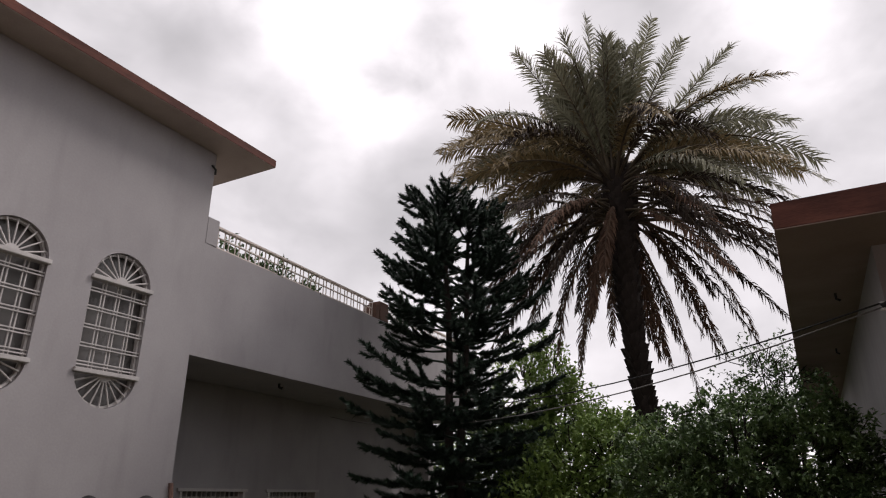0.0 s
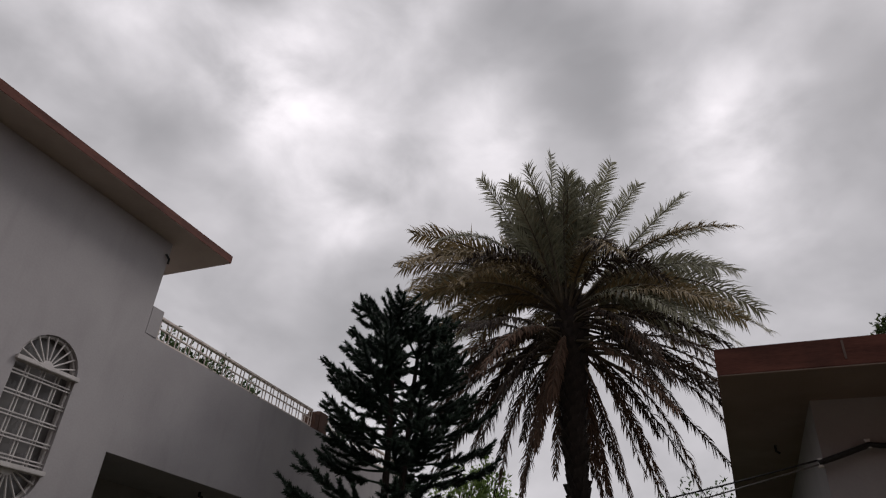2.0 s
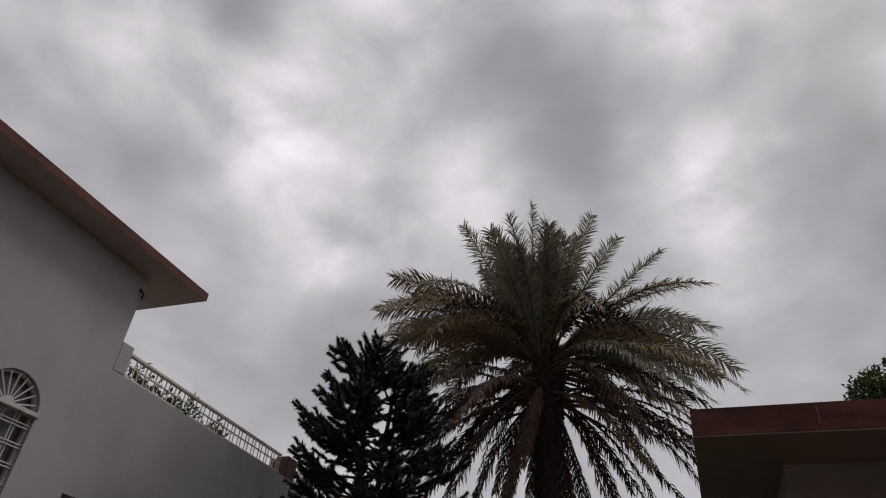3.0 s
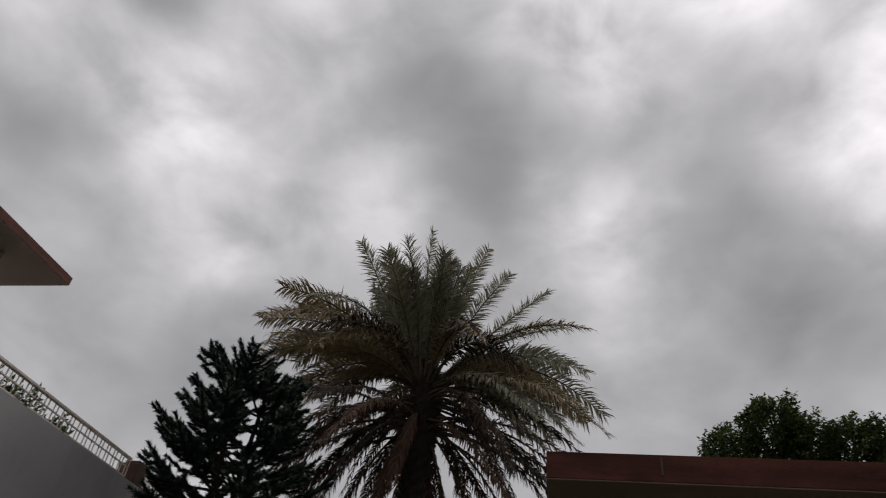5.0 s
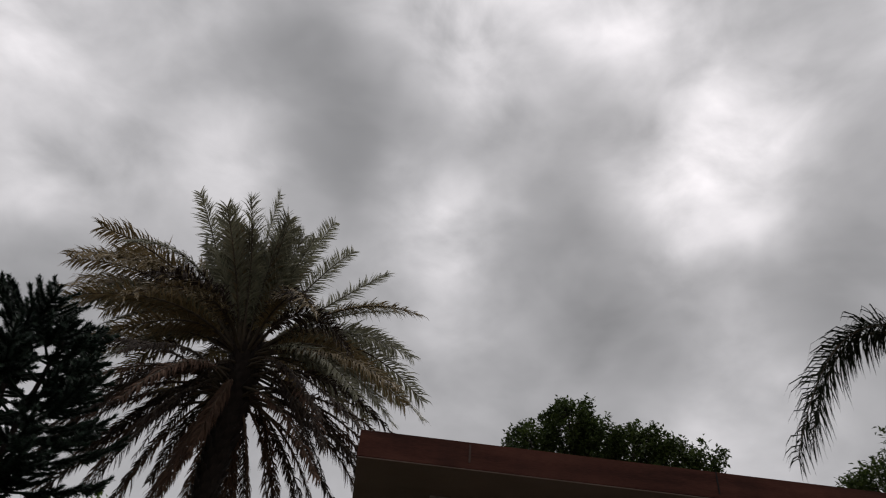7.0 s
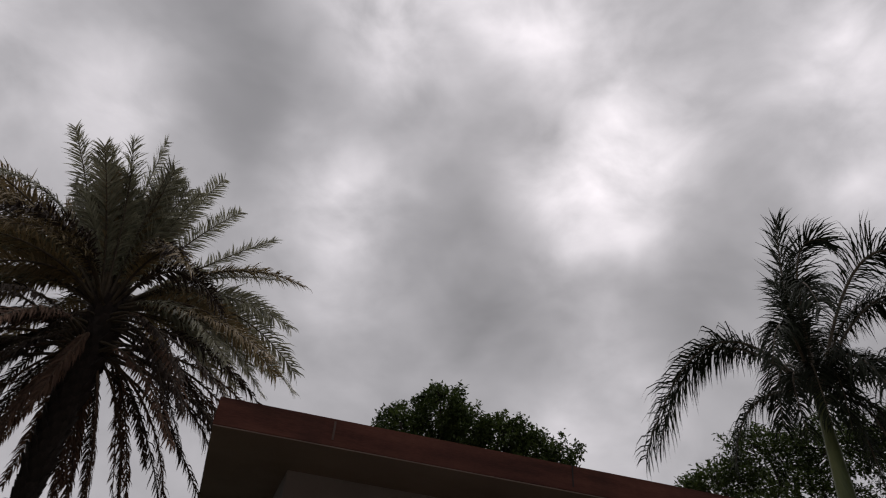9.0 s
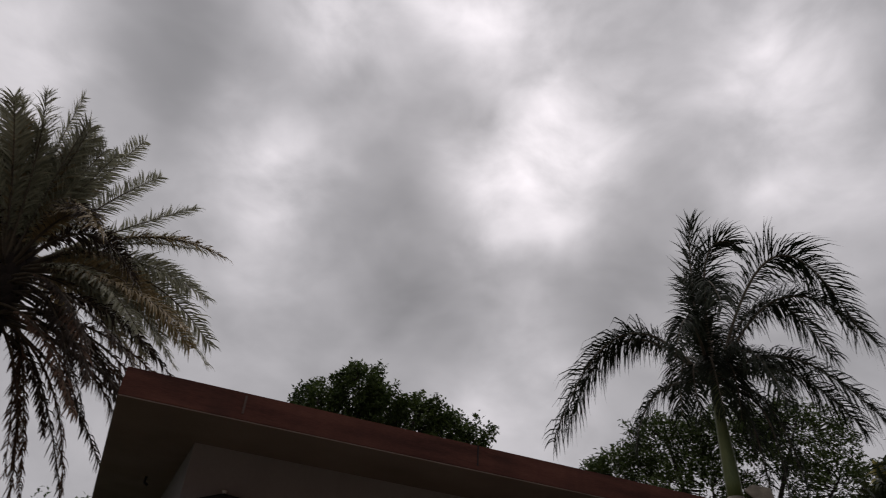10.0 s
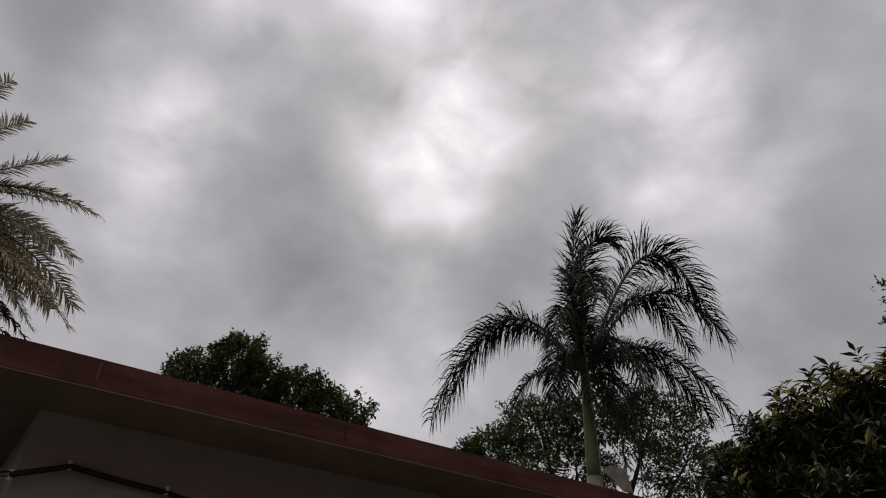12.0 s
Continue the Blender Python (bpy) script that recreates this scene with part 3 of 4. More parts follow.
def date_palm():
    d = 12.0
    base = way(-10.9, 0) * d
    base.z = G
    top = way(-12.2, 0) * d
    top.z = 7.75
    palm = thing("date_palm", "tall date palm with dense grey-green crown, dry lower fronds", "palm tree", at=base)
    rng = np.random.RandomState(11)
    lean = [base.lerp(top, i / 16) + Vector((0.05 * math.sin(i * 0.5), 0.04 * math.cos(i * 0.4), 0)) for i in range(17)]
    rad = [0.22, 0.2, 0.185, 0.175, 0.165, 0.16, 0.158, 0.158, 0.16, 0.165, 0.18, 0.2, 0.23, 0.26, 0.27, 0.22, 0.13]
    part("trunk", tube_mesh("trunk", lean, rad, M_BARK, 14), M_BARK, palm, "dark rough trunk")
    # old leaf bases in spirals round the trunk
    soup = Soup()
    soup.add([(-0.09, 0, -0.03), (0.09, 0, -0.03), (0.055, 0.05, 0.09), (-0.055, 0.05, 0.09), (0.03, 0.08, 0.17), (-0.03, 0.08, 0.17), (0, 0, 0.17)],
             [(0, 1, 2, 3), (3, 2, 4, 5), (5, 4, 6), (0, 3, 5, 6), (1, 6, 4, 2)])
    boot = soup.mesh("leaf_base", M_BARK)
    for k in range(290):
        s = 0.28 + 0.72 * k / 290
        i = min(int(s * 16), 15)
        c = lean[i].lerp(lean[i + 1], s * 16 - i)
        r = rad[i] + (rad[i + 1] - rad[i]) * (s * 16 - i)
        a = k * 137.508 + rng.uniform(-8, 8)
        ob = new("leaf_base", boot)
        ob.parent = palm
        size = rng.uniform(0.8, 1.3) * (1.0 + 1.6 * max(0.0, s - 0.8))
        ob.matrix_basis = (Matrix.Translation(c - palm.matrix_basis.translation + way(a, 0) * (r - 0.02)) @ pose(0, 0, 0, rng.uniform(-8, 12), 0, -a)
                           @ Matrix.Diagonal((size, size * rng.uniform(0.7, 1.5), size, 1)))
    heart = Vector((top.x, top.y, -0.15))
    right, toward = way(77.8, 0), way(167.8, 0)      # square to the view, and towards the eye

    def fr(u, w, z, rise, out=0.5, mat=M_FROND, rib=M_RIB, leaf=0.42, hang=0.15, n=130, z0=7.5, vee=0.2, label="", sweep=30.0, roll=0.0, bare=0.18, loose=0.5):
        """A frond whose tip lies u across, w towards the eye and at height z; rise lifts its bend above the chord."""
        flat = right * u + toward * w
        o = heart + flat.normalized() * 0.12 + Vector((0, 0, z0))
        c = heart + flat * out + Vector((0, 0, z0 + (z - z0) * out + rise))
        add_frond(palm, dict(origin=o, bend=c, tip=heart + flat + Vector((0, 0, z)), n_leaf=n, leaf_len=leaf, leaf_w=0.026, hang=hang, vee=vee,
                             bare=bare, rng=rng, sweep=sweep, roll=roll, loose=loose), mat, rib, 0.032, label)

    def either():
        return rng.choice((-1, 1))

    # erect fronds that stand out above the crown: across, depth, height of the tip, rise
    for u, w, z, rise in ((-1.8, 0.2, 10.85, 0.3), (-0.95, -0.3, 10.6, 0.2), (-1.2, 0.3, 10.3, 0.3), (-0.22, 0.15, 11.45, 0.0), (0.3, -0.3, 10.95, 0.0), (0.02, 0.4, 10.3, 0.0),
                          (1.1, 0.2, 11.1, 0.15), (1.7, -0.2, 10.75, 0.3), (0.75, 0.5, 10.3, 0.2), (2.48, 0.3, 10.05, 0.25)):
        fr(u, w, z, rise, leaf=0.36, roll=either() * rng.uniform(55, 85), vee=0.05, sweep=26, n=105, loose=0.25)
    # the dense spray in the middle of the crown
    for k in range(30):
        u = -1.45 + 2.15 * ((k * 0.618) % 1.0)
        fr(u, rng.uniform(-1.0, 1.4), 10.5 - 0.35 * abs(u) - rng.uniform(0.1, 1.3), rng.uniform(0.0, 0.5), mat=M_FROND if k % 7 else M_FROND_OLIVE,
           leaf=0.44, roll=rng.uniform(-80, 80), sweep=30, n=100, hang=0.3, loose=0.3)
    # arching outer fronds with hanging leaflets
    for u, w, z, rise in ((2.85, 0.2, 9.2, 0.55), (3.0, -0.3, 8.6, 0.9), (2.6, 0.6, 9.0, 0.7), (3.62, 0.2, 6.95, 1.5), (3.35, -0.4, 7.5, 1.3), (3.45, 0.6, 7.15, 1.5), (3.1, 0.8, 7.9, 1.2),
                          (-3.25, 0.2, 9.4, 0.95), (-2.9, -0.4, 9.3, 0.9), (-3.42, 0.3, 8.5, 1.2), (-3.2, -0.5, 8.3, 1.2), (-3.45, 0.1, 7.45, 1.5), (-3.2, 0.7, 7.7, 1.4), (-2.8, 1.0, 8.3, 1.2)):
        fr(u, w, z, rise, mat=M_FROND if u > 0 else M_FROND_OLIVE, leaf=0.48, hang=0.6, roll=either() * rng.uniform(20, 60), n=120, loose=0.25, sweep=22)
    for k in range(34):
        sg = -1 if k % 2 else 1
        u = sg * rng.uniform(2.0, 3.2)
        fr(u, rng.uniform(-1.9, 1.7), rng.uniform(6.5, 8.9), rng.uniform(0.8, 1.5), mat=(M_FROND_OLIVE, M_FROND_OLIVE, M_FROND)[k % 3], leaf=0.42, hang=rng.uniform(0.4, 1.0), roll=rng.uniform(-55, 55), n=110, loose=0.3, sweep=22)
    # fronds that reach away from the eye and towards it
    for k in range(14):
        fr(rng.uniform(-1.9, 1.9), (-1 if k % 3 else 1) * rng.uniform(2.2, 3.0), rng.uniform(6.6, 8.2), rng.uniform(1.0, 1.6), mat=M_FROND_OLIVE if k % 2 else M_FROND_OLD_SHADED, leaf=0.44, hang=0.8, roll=rng.uniform(-40, 40))
    # the skirt of old drooping fronds; two in three take the shade-darkened leaflet colour
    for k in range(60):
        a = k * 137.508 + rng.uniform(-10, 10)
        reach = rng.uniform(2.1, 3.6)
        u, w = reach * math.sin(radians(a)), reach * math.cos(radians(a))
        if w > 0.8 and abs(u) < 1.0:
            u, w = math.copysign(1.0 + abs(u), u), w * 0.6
        fr(u, w, 4.1 + 0.3 * reach + rng.uniform(-0.6, 1.0), rng.uniform(0.7, 1.3), out=0.5, mat=(M_FROND_OLD_SHADED, M_FROND_DEAD, M_FROND_OLD_SHADED)[k % 3], leaf=rng.uniform(0.2, 0.34), hang=1.0,
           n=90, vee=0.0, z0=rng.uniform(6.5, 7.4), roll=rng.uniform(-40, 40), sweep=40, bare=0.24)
    # dead fronds hanging by the trunk
    for u, w, z in ((-0.9, 0.3, 3.75), (-1.75, 0.2, 4.7), (-1.35, -0.5, 4.35), (-2.4, 0.5, 5.2), (1.0, 0.3, 3.35), (2.05, 0.2, 4.3), (1.5, -0.5, 4.1), (-0.35, 1.0, 5.2), (-0.6, 0.9, 4.6), (2.7, 0.3, 5.0), (0.5, -0.8, 4.2), (-0.25, 0.8, 5.6)):
        fr(u, w, z, 1.2, out=0.75, mat=M_FROND_DEAD, rib=M_RIB_DEAD, leaf=0.3, hang=1.3, n=84, z0=6.8, vee=0.0, sweep=44, label="dry brown hanging frond", bare=0.3)


date_palm()


def royal_palm():
    d = 17.0
    c = way(49.55, 0) * d
    base = Vector((c.x, c.y, G))
    palm = thing("royal_palm", "slender palm with green crownshaft and long drooping dark fronds", "palm tree", at=base)
    rng = np.random.RandomState(5)
    zb = 6.2
    path = [Vector((c.x, c.y, G + (zb - G) * i / 12)) for i in range(13)]
    part("trunk", tube_mesh("trunk", path, [0.25 - 0.005 * i for i in range(13)], M_BARK_PALE, 14), M_BARK_PALE, palm, "smooth grey ringed trunk")
    zt = 9.15
    path = [Vector((c.x, c.y, zb + (zt - zb) * i / 8)) for i in range(9)]
    part("crownshaft", tube_mesh("crownshaft", path, [0.17, 0.18, 0.17, 0.155, 0.145, 0.13, 0.12, 0.11, 0.1], M_CROWNSHAFT, 14), M_CROWNSHAFT, palm, "smooth yellow-green crownshaft")
    heart = Vector((c.x, c.y, 0))
    right, toward = way(139.3, 0), way(229.3, 0)     # square to the view, and towards the eye

    def fr(tip, bend, leaf=1.0, hang=1.3, n=140, z0=9.0, vee=0.15, sweep=24.0, roll=0.0, bare=0.12):
        """tip and bend: across, towards the eye, height."""
        a, b = (heart + right * q[0] + toward * q[1] + Vector((0, 0, q[2])) for q in (tip, bend))
        o = heart + Vector((b.x - heart.x, b.y - heart.y, 0)).normalized() * 0.09 + Vector((0, 0, z0))
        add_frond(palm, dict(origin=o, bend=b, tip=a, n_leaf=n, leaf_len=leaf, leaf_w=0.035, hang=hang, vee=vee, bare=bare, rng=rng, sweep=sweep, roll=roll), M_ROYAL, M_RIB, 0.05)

    # the young upright fronds
    fr((0.2, 0.3, 13.95), (-0.25, 0.1, 11.5), leaf=1.05, hang=0.15, sweep=42, roll=75, n=95)
    fr((1.25, 0.5, 12.75), (0.15, 0.2, 13.9), leaf=0.9, hang=0.5, sweep=36, roll=60, n=95)
    fr((-0.25, -0.6, 12.6), (-0.2, -0.1, 11.2), leaf=0.8, hang=0.4, sweep=38, roll=55, n=80)
    # arching fronds to either side
    fr((3.45, 0.4, 9.75), (2.5, 0.2, 15.2), leaf=1.15, hang=0.75, sweep=26, roll=35)
    fr((3.85, -0.2, 9.6), (2.4, -0.1, 13.2), leaf=1.1, hang=1.3)
    fr((3.0, -1.2, 9.9), (1.9, -0.8, 13.6), leaf=1.0, hang=1.3)
    fr((-4.15, 0.2, 7.75), (-2.2, 0.1, 12.9), leaf=1.1, hang=1.5, roll=-15)
    fr((-3.9, -0.5, 8.3), (-2.3, -0.3, 12.6), leaf=1.1, hang=1.5)
    fr((3.5, 0.3, 7.3), (1.9, 0.2, 10.5), leaf=1.0, hang=1.4)
    fr((3.1, -0.6, 7.7), (1.8, -0.4, 10.4), leaf=0.95, hang=1.5)
    fr((-2.05, 0.4, 7.3), (-1.7, 0.2, 9.5), leaf=0.8, hang=1.5, n=80)
    # fronds towards the eye and away from it
    fr((0.5, 2.6, 9.7), (0.3, 1.6, 12.6), leaf=1.0, hang=1.2)
    fr((-0.7, 2.2, 8.8), (-0.3, 1.6, 11.4), leaf=0.9, hang=1.4)
    fr((0.6, -2.8, 10.2), (0.3, -1.8, 13.0), leaf=1.0, hang=1.2)
    fr((-1.0, -2.6, 9.2), (-0.6, -1.6, 11.8), leaf=0.95, hang=1.3)
    fr((1.4, 1.8, 7.6), (1.0, 1.3, 10.2), leaf=0.9, hang=1.5)
    for u, w in ((0.45, 0.8), (-0.4, 0.9), (0.1, 1.2)):
        fr((u, w, 7.7), (u * 1.2, w * 1.2, 9.9), leaf=0.7, hang=1.5, n=80)
    # spent fronds hanging down beside the crownshaft
    fr((1.05, 0.4, 5.6), (1.25, 0.3, 9.0), leaf=0.7, hang=1.6, n=80, z0=8.7)
    fr((0.75, -0.3, 6.1), (0.95, -0.2, 9.0), leaf=0.7, hang=1.6, n=80, z0=8.7)
    fr((1.5, 0.0, 6.4), (1.3, 0.0, 9.2), leaf=0.7, hang=1.6, n=70, z0=8.8)
    # torn pale sheath of a fallen frond
    soup = Soup()
    r0 = right
    o = Vector((c.x, c.y, zb + 0.1)) - way(49.3, 0) * 0.2
    pts = [o + r0 * 0.2, o + r0 * 0.4 + Vector((0, 0, 0.1)), o + r0 * 0.75 + Vector((0, 0, 0.0)), o + r0 * 0.85 + Vector((0, 0, -0.55)), o + r0 * 0.65 + Vector((0, 0, -0.5)), o + r0 * 0.35 + Vector((0, 0, -0.15))]
    q = way(49.3, 0) * 0.06
    soup.add([p - q for p in pts] + [p + q for p in pts], [(0, 1, 2, 3, 4, 5), (11, 10, 9, 8, 7, 6)] + [(i, (i + 1) % 6, 6 + (i + 1) % 6, 6 + i) for i in range(6)])
    part("torn_sheath", soup.mesh("torn_sheath", M_BARK_PALE), M_BARK_PALE, palm, "pale torn leaf sheath")


royal_palm()


# ---------------------------------------------------------------- araucaria
def araucaria():
    d = 9.4
    c = way(-27.75, 0) * d
    base = Vector((c.x, c.y, G))
    tree = thing("araucaria_tree", "dark young araucaria with upswept rope-like branches", "conifer", at=base)
    rng = np.random.RandomState(8)
    zt = 6.08
    across = way(62.25, 0)
    stems = []
    for off, lean, top in ((0.0, -0.12, zt), (0.1, 0.22, zt - 0.3)):
        p = [Vector((c.x, c.y, 0)) + across * (off + lean * (i / 12) ** 2 + 0.02 * math.sin(i)) + Vector((0, 0, G + (top - G) * i / 12)) for i in range(13)]
        stems.append(p)
        part("trunk", tube_mesh("trunk", p, [0.085 * (1 - 0.85 * i / 12) + 0.008 for i in range(13)], M_BARK, 8), M_BARK, tree, "thin dark stem")

    def rope(soup, pts, radius):
        n = len(pts)
        for i in range(n - 1):
            a, b = pts[i], pts[i + 1]
            d = (b - a).normalized()
            count = max(3, int((b - a).length * 420))
            for _ in range(count):
                o = d.cross(rand_dir(rng)).normalized()
                q = a.lerp(b, rng.rand())
                r = radius * rng.uniform(0.7, 1.15) * (1.0 if i < n - 2 else 0.75)
                tip = q + (o * 0.75 + d * 0.8).normalized() * r * 1.3
                w = d.cross(o) * 0.013
                soup.add([q - w, q + w, tip], [(0, 1, 2)])

    z = 0.5
    whorl = 0
    while z < 5.95:
        s = (z - 0.5) / 5.45
        if s < 0.5:
            reach = 1.6 - 0.25 * s
        else:
            reach = 1.4 - 0.1 * (s - 0.5) - 0.85 * max(0.0, (s - 0.68) / 0.32) ** 1.2
        count = 8
        for k in range(count):
            az = whorl * 37 + k * 360 / count + rng.uniform(-12, 12)
            stem = stems[(whorl + k) % 2]
            f12 = min((z - G) / (zt - G) * 12, 11.6)
            i = int(f12)
            o = stem[i].lerp(stem[i + 1], f12 - i)
            L = reach * rng.uniform(0.8, 1.12)
            pitch0 = -20 + 42 * s + rng.uniform(-7, 7)
            turn_up = 26 + 16 * s
            pts, p = [o], o
            steps = 8
            for j in range(steps):
                p = p + way(az + 6 * math.sin(j + k), min(72, pitch0 + turn_up * ((j + 1) / steps) ** 1.6)) * (L / steps)
                pts.append(p)
            soup = Soup()
            v, f = tube(pts, [0.022 * (1 - 0.8 * j / steps) for j in range(steps + 1)], 5)
            soup.add(v, f)
            rope(soup, pts[3:], 0.082)
            side = way(az + 90, 0)
            for j in range(2, steps - 1):
                for sg in (-1, 1):
                    if rng.rand() < 0.3:
                        continue
                    q = pts[j].lerp(pts[j + 1], rng.rand())
                    l2 = (0.6 - 0.06 * j) * rng.uniform(0.7, 1.15)
                    dd = (side * sg * 0.75 + way(az, pitch0 * 0.6) * 0.75).normalized()
                    de = (dd + Vector((0, 0, 0.3 + 0.3 * s))).normalized()
                    rope(soup, [q, q + dd * l2 * 0.5, q + dd * l2 * 0.5 + de * l2 * 0.5], 0.075)
            part("branch", soup.mesh("branch", M_NEEDLE), M_NEEDLE, tree)
        z += 0.5 if 0.44 < s < 0.48 else 0.34 - 0.08 * s
        whorl += 1
    for st in stems:
        soup = Soup()
        rope(soup, [st[-2], st[-1], st[-1] + Vector((0, 0, 0.15))], 0.09)
        part("leader", soup.mesh("leader", M_NEEDLE), M_NEEDLE, tree)


araucaria()


# ---------------------------------------------------------------- leafy trees and shrubs
def leafy(name, label, category, base, lobes, leaf_len, leaf_w, count, mat, seed, trunk_r=0.12, twigs=True, bark=M_BARK, second=None, second_share=0.0, rosette=0, group="", droop=0.2, shell=0.55, cluster=None):
    """A broad-leaved plant: a tapered trunk, limbs to each lobe, and a crown of leaves in uneven clumps.
    lobes: centre, radii and share of the leaves of each mass of foliage."""
    t = thing(name, label, category, group=group, at=base)
    rng = np.random.RandomState(seed)
    base = Vector(base)
    low = min(c[2] - r[2] for c, r, _ in lobes)
    mean = sum((Vector(c) for c, _, _ in lobes), Vector()) / len(lobes)
    fork = Vector((base.x * 0.7 + mean.x * 0.3, base.y * 0.7 + mean.y * 0.3, max(base.z + 0.25, base.z + 0.55 * (low - base.z))))
    part("trunk", tube_mesh("trunk", [base - Vector((0, 0, 0.1)), base.lerp(fork, 0.5) + Vector((0.03, 0.02, 0)), fork], [trunk_r, trunk_r * 0.8, trunk_r * 0.7], bark, 9), bark, t)
    leaves, extra = Soup(), Soup()
    total = sum(s for _, _, s in lobes)
    for c, r, share in lobes:
        c = Vector(c)
        limb = [fork, fork.lerp(c, 0.5) + Vector((rng.uniform(-.1, .1), rng.uniform(-.1, .1), 0.1)), c + Vector((0, 0, r[2] * 0.3))]
        part("limb", tube_mesh("limb", limb, [trunk_r * 0.6, trunk_r * 0.4, trunk_r * 0.12], bark, 7), bark, t)
        n = int(count * share / total)
        per = rosette or cluster or 14
        twig = Soup()
        for k in range(max(1, n // per)):
            d = rand_dir(rng)
            bumpy = 0.78 + 0.42 * noise.noise(Vector((d.x * 2.1 + seed, d.y * 2.1, d.z * 2.1)) * 1.3 + c * 0.7)
            rad = (shell + (1 - shell) * rng.rand() ** 0.5) * bumpy
            p = c + Vector((d.x * r[0], d.y * r[1], d.z * r[2])) * rad
            if p.z < base.z + 0.08:
                p.z = base.z + 0.08 + 0.1 * rng.rand()
            grow = (d + Vector((0, 0, 0.6))).normalized()
            if twigs and k % 3 == 0:
                q = c.lerp(p, 0.45)
                v, f = tube([q, q.lerp(p, 0.6) + rand_dir(rng) * 0.05, p], [leaf_w * 0.25, leaf_w * 0.18, leaf_w * 0.08], 4)
                twig.add(v, f)
            young = second is not None and d.z > 0.3 and rng.rand() < second_share
            for j in range(per):
                if rosette:
                    a = j * 2.4 + rng.uniform(-0.3, 0.3)
                    u = grow.cross(rand_dir(rng)).normalized() if j == 0 else u
                    w = grow.cross(u)
                    along = (u * math.cos(a) + w * math.sin(a) + grow * rng.uniform(0.1, 0.9)).normalized()
                    q = p + grow * (0.02 * j)
                else:
                    along = (rand_dir(rng) + grow * 0.7 + Vector((0, 0, -droop))).normalized()
                    q = p + rand_dir(rng) * (leaf_len * 1.6 * rng.rand())
                side = along.cross(Vector((0, 0, 1)) + rand_dir(rng) * 0.5).normalized()
                nor = side.cross(along)
                (extra if young else leaves).leaf(q, along, side, nor, leaf_len * rng.uniform(0.65, 1.2), leaf_w * rng.uniform(0.75, 1.15))
        if twigs:
            part("twig_work", twig.mesh("twig_work", bark), bark, t)
    part("crown", leaves.mesh("crown", mat), mat, t)
    if extra.v:
        part("young_leaves", extra.mesh("young_leaves", second), second, t, "yellow-green young leaves")
    return t


def at(az, d, z=G):
    v = way(az, 0) * d
    return (v.x, v.y, z)


def lobe(az, d, el, r, share=1.0, dy=0.0):
    v = way(az, 0) * d
    return ((v.x, v.y, 1.6 + d * math.tan(radians(el)) + dy), r, share)


leafy("hedge_bush", "dense dark green clipped bush beside the low house", "bush", at(-4, 7.2),
      [lobe(-9.5, 7.3, 0.5, (0.75, 0.75, 0.95)), lobe(-5, 7.0, 1.8, (0.8, 0.7, 0.95)), lobe(-0.5, 7.0, 2.0, (0.75, 0.6, 0.9)), lobe(2.2, 7.0, 0.0, (0.4, 0.5, 0.8), 0.5),
       lobe(-4, 7.1, -7, (1.4, 0.7, 0.8), 1.2)], 0.06, 0.034, 40000, M_HEDGE, 21, 0.07, group="garden bushes", cluster=34)
leafy("garden_bush", "loose light green bush below the date palm", "bush", at(-16, 8.6),
      [lobe(-18, 8.8, 1.0, (0.75, 0.7, 0.9)), lobe(-14.5, 8.6, 2.2, (0.8, 0.7, 0.8)), lobe(-12, 8.9, 1.0, (0.7, 0.7, 0.9)), lobe(-21, 8.6, -2, (0.7, 0.6, 0.8)), lobe(-16, 8.3, -4, (1.2, 0.6, 0.7))],
      0.085, 0.045, 15000, M_LIGHT, 22, 0.06, group="garden bushes")
leafy("dark_shrub", "dense dark shrub growing close behind the araucaria", "shrub", at(-23, 10.4),
      [lobe(-23.5, 10.4, 2.5, (0.9, 0.7, 0.8)), lobe(-23.0, 10.4, -2.5, (1.0, 0.7, 0.9)), lobe(-26.5, 10.6, -2, (0.9, 0.6, 0.9))], 0.09, 0.045, 11000, M_HEDGE, 33, 0.07, group="garden bushes")
leafy("slender_shrub", "thin twiggy shrub with sparse small leaves", "shrub", at(-2.2, 10.5),
      [lobe(-2.4, 10.5, 9.0, (0.7, 0.6, 0.75)), lobe(-0.8, 10.5, 8.0, (0.6, 0.6, 0.9)), lobe(-5, 10.5, 7.0, (0.5, 0.5, 0.6), 0.5)], 0.075, 0.035, 1700, M_HEDGE, 23, 0.05, cluster=5, shell=0.2)
leafy("background_tree", "light green leafy tree standing beyond the araucaria", "tree", at(-20.5, 15.0),
      [lobe(-21.5, 15, 8.5, (1.1, 1.0, 1.5)), lobe(-19.2, 15, 9.0, (0.8, 0.9, 1.1)), lobe(-17.8, 15, 7.0, (0.7, 0.8, 0.9), 0.6), lobe(-22, 14.8, 4, (1.3, 1, 1.0)), lobe(-15.8, 15.5, 5.5, (0.8, 1.0, 0.8), 0.5)], 0.12, 0.065, 8500, M_LIGHT, 24, 0.14)
leafy("background_bush", "leafy green bush filling the garden beyond", "bush", at(-15, 17),
      [lobe(-17, 17, 2.5, (2.2, 1.2, 1.6)), lobe(-11, 17, 1.8, (2.2, 1.2, 1.5)), lobe(-5, 17, 2.2, (2.0, 1.2, 1.6)), lobe(0, 17, 2.0, (1.6, 1.2, 1.6)), lobe(-24, 17, 2.5, (2.2, 1.2, 1.8)), lobe(-12, 17.5, -2.5, (6.0, 1.0, 1.0), 1.5)],
      0.14, 0.075, 20000, M_LIGHT, 25, 0.1, group="garden bushes")
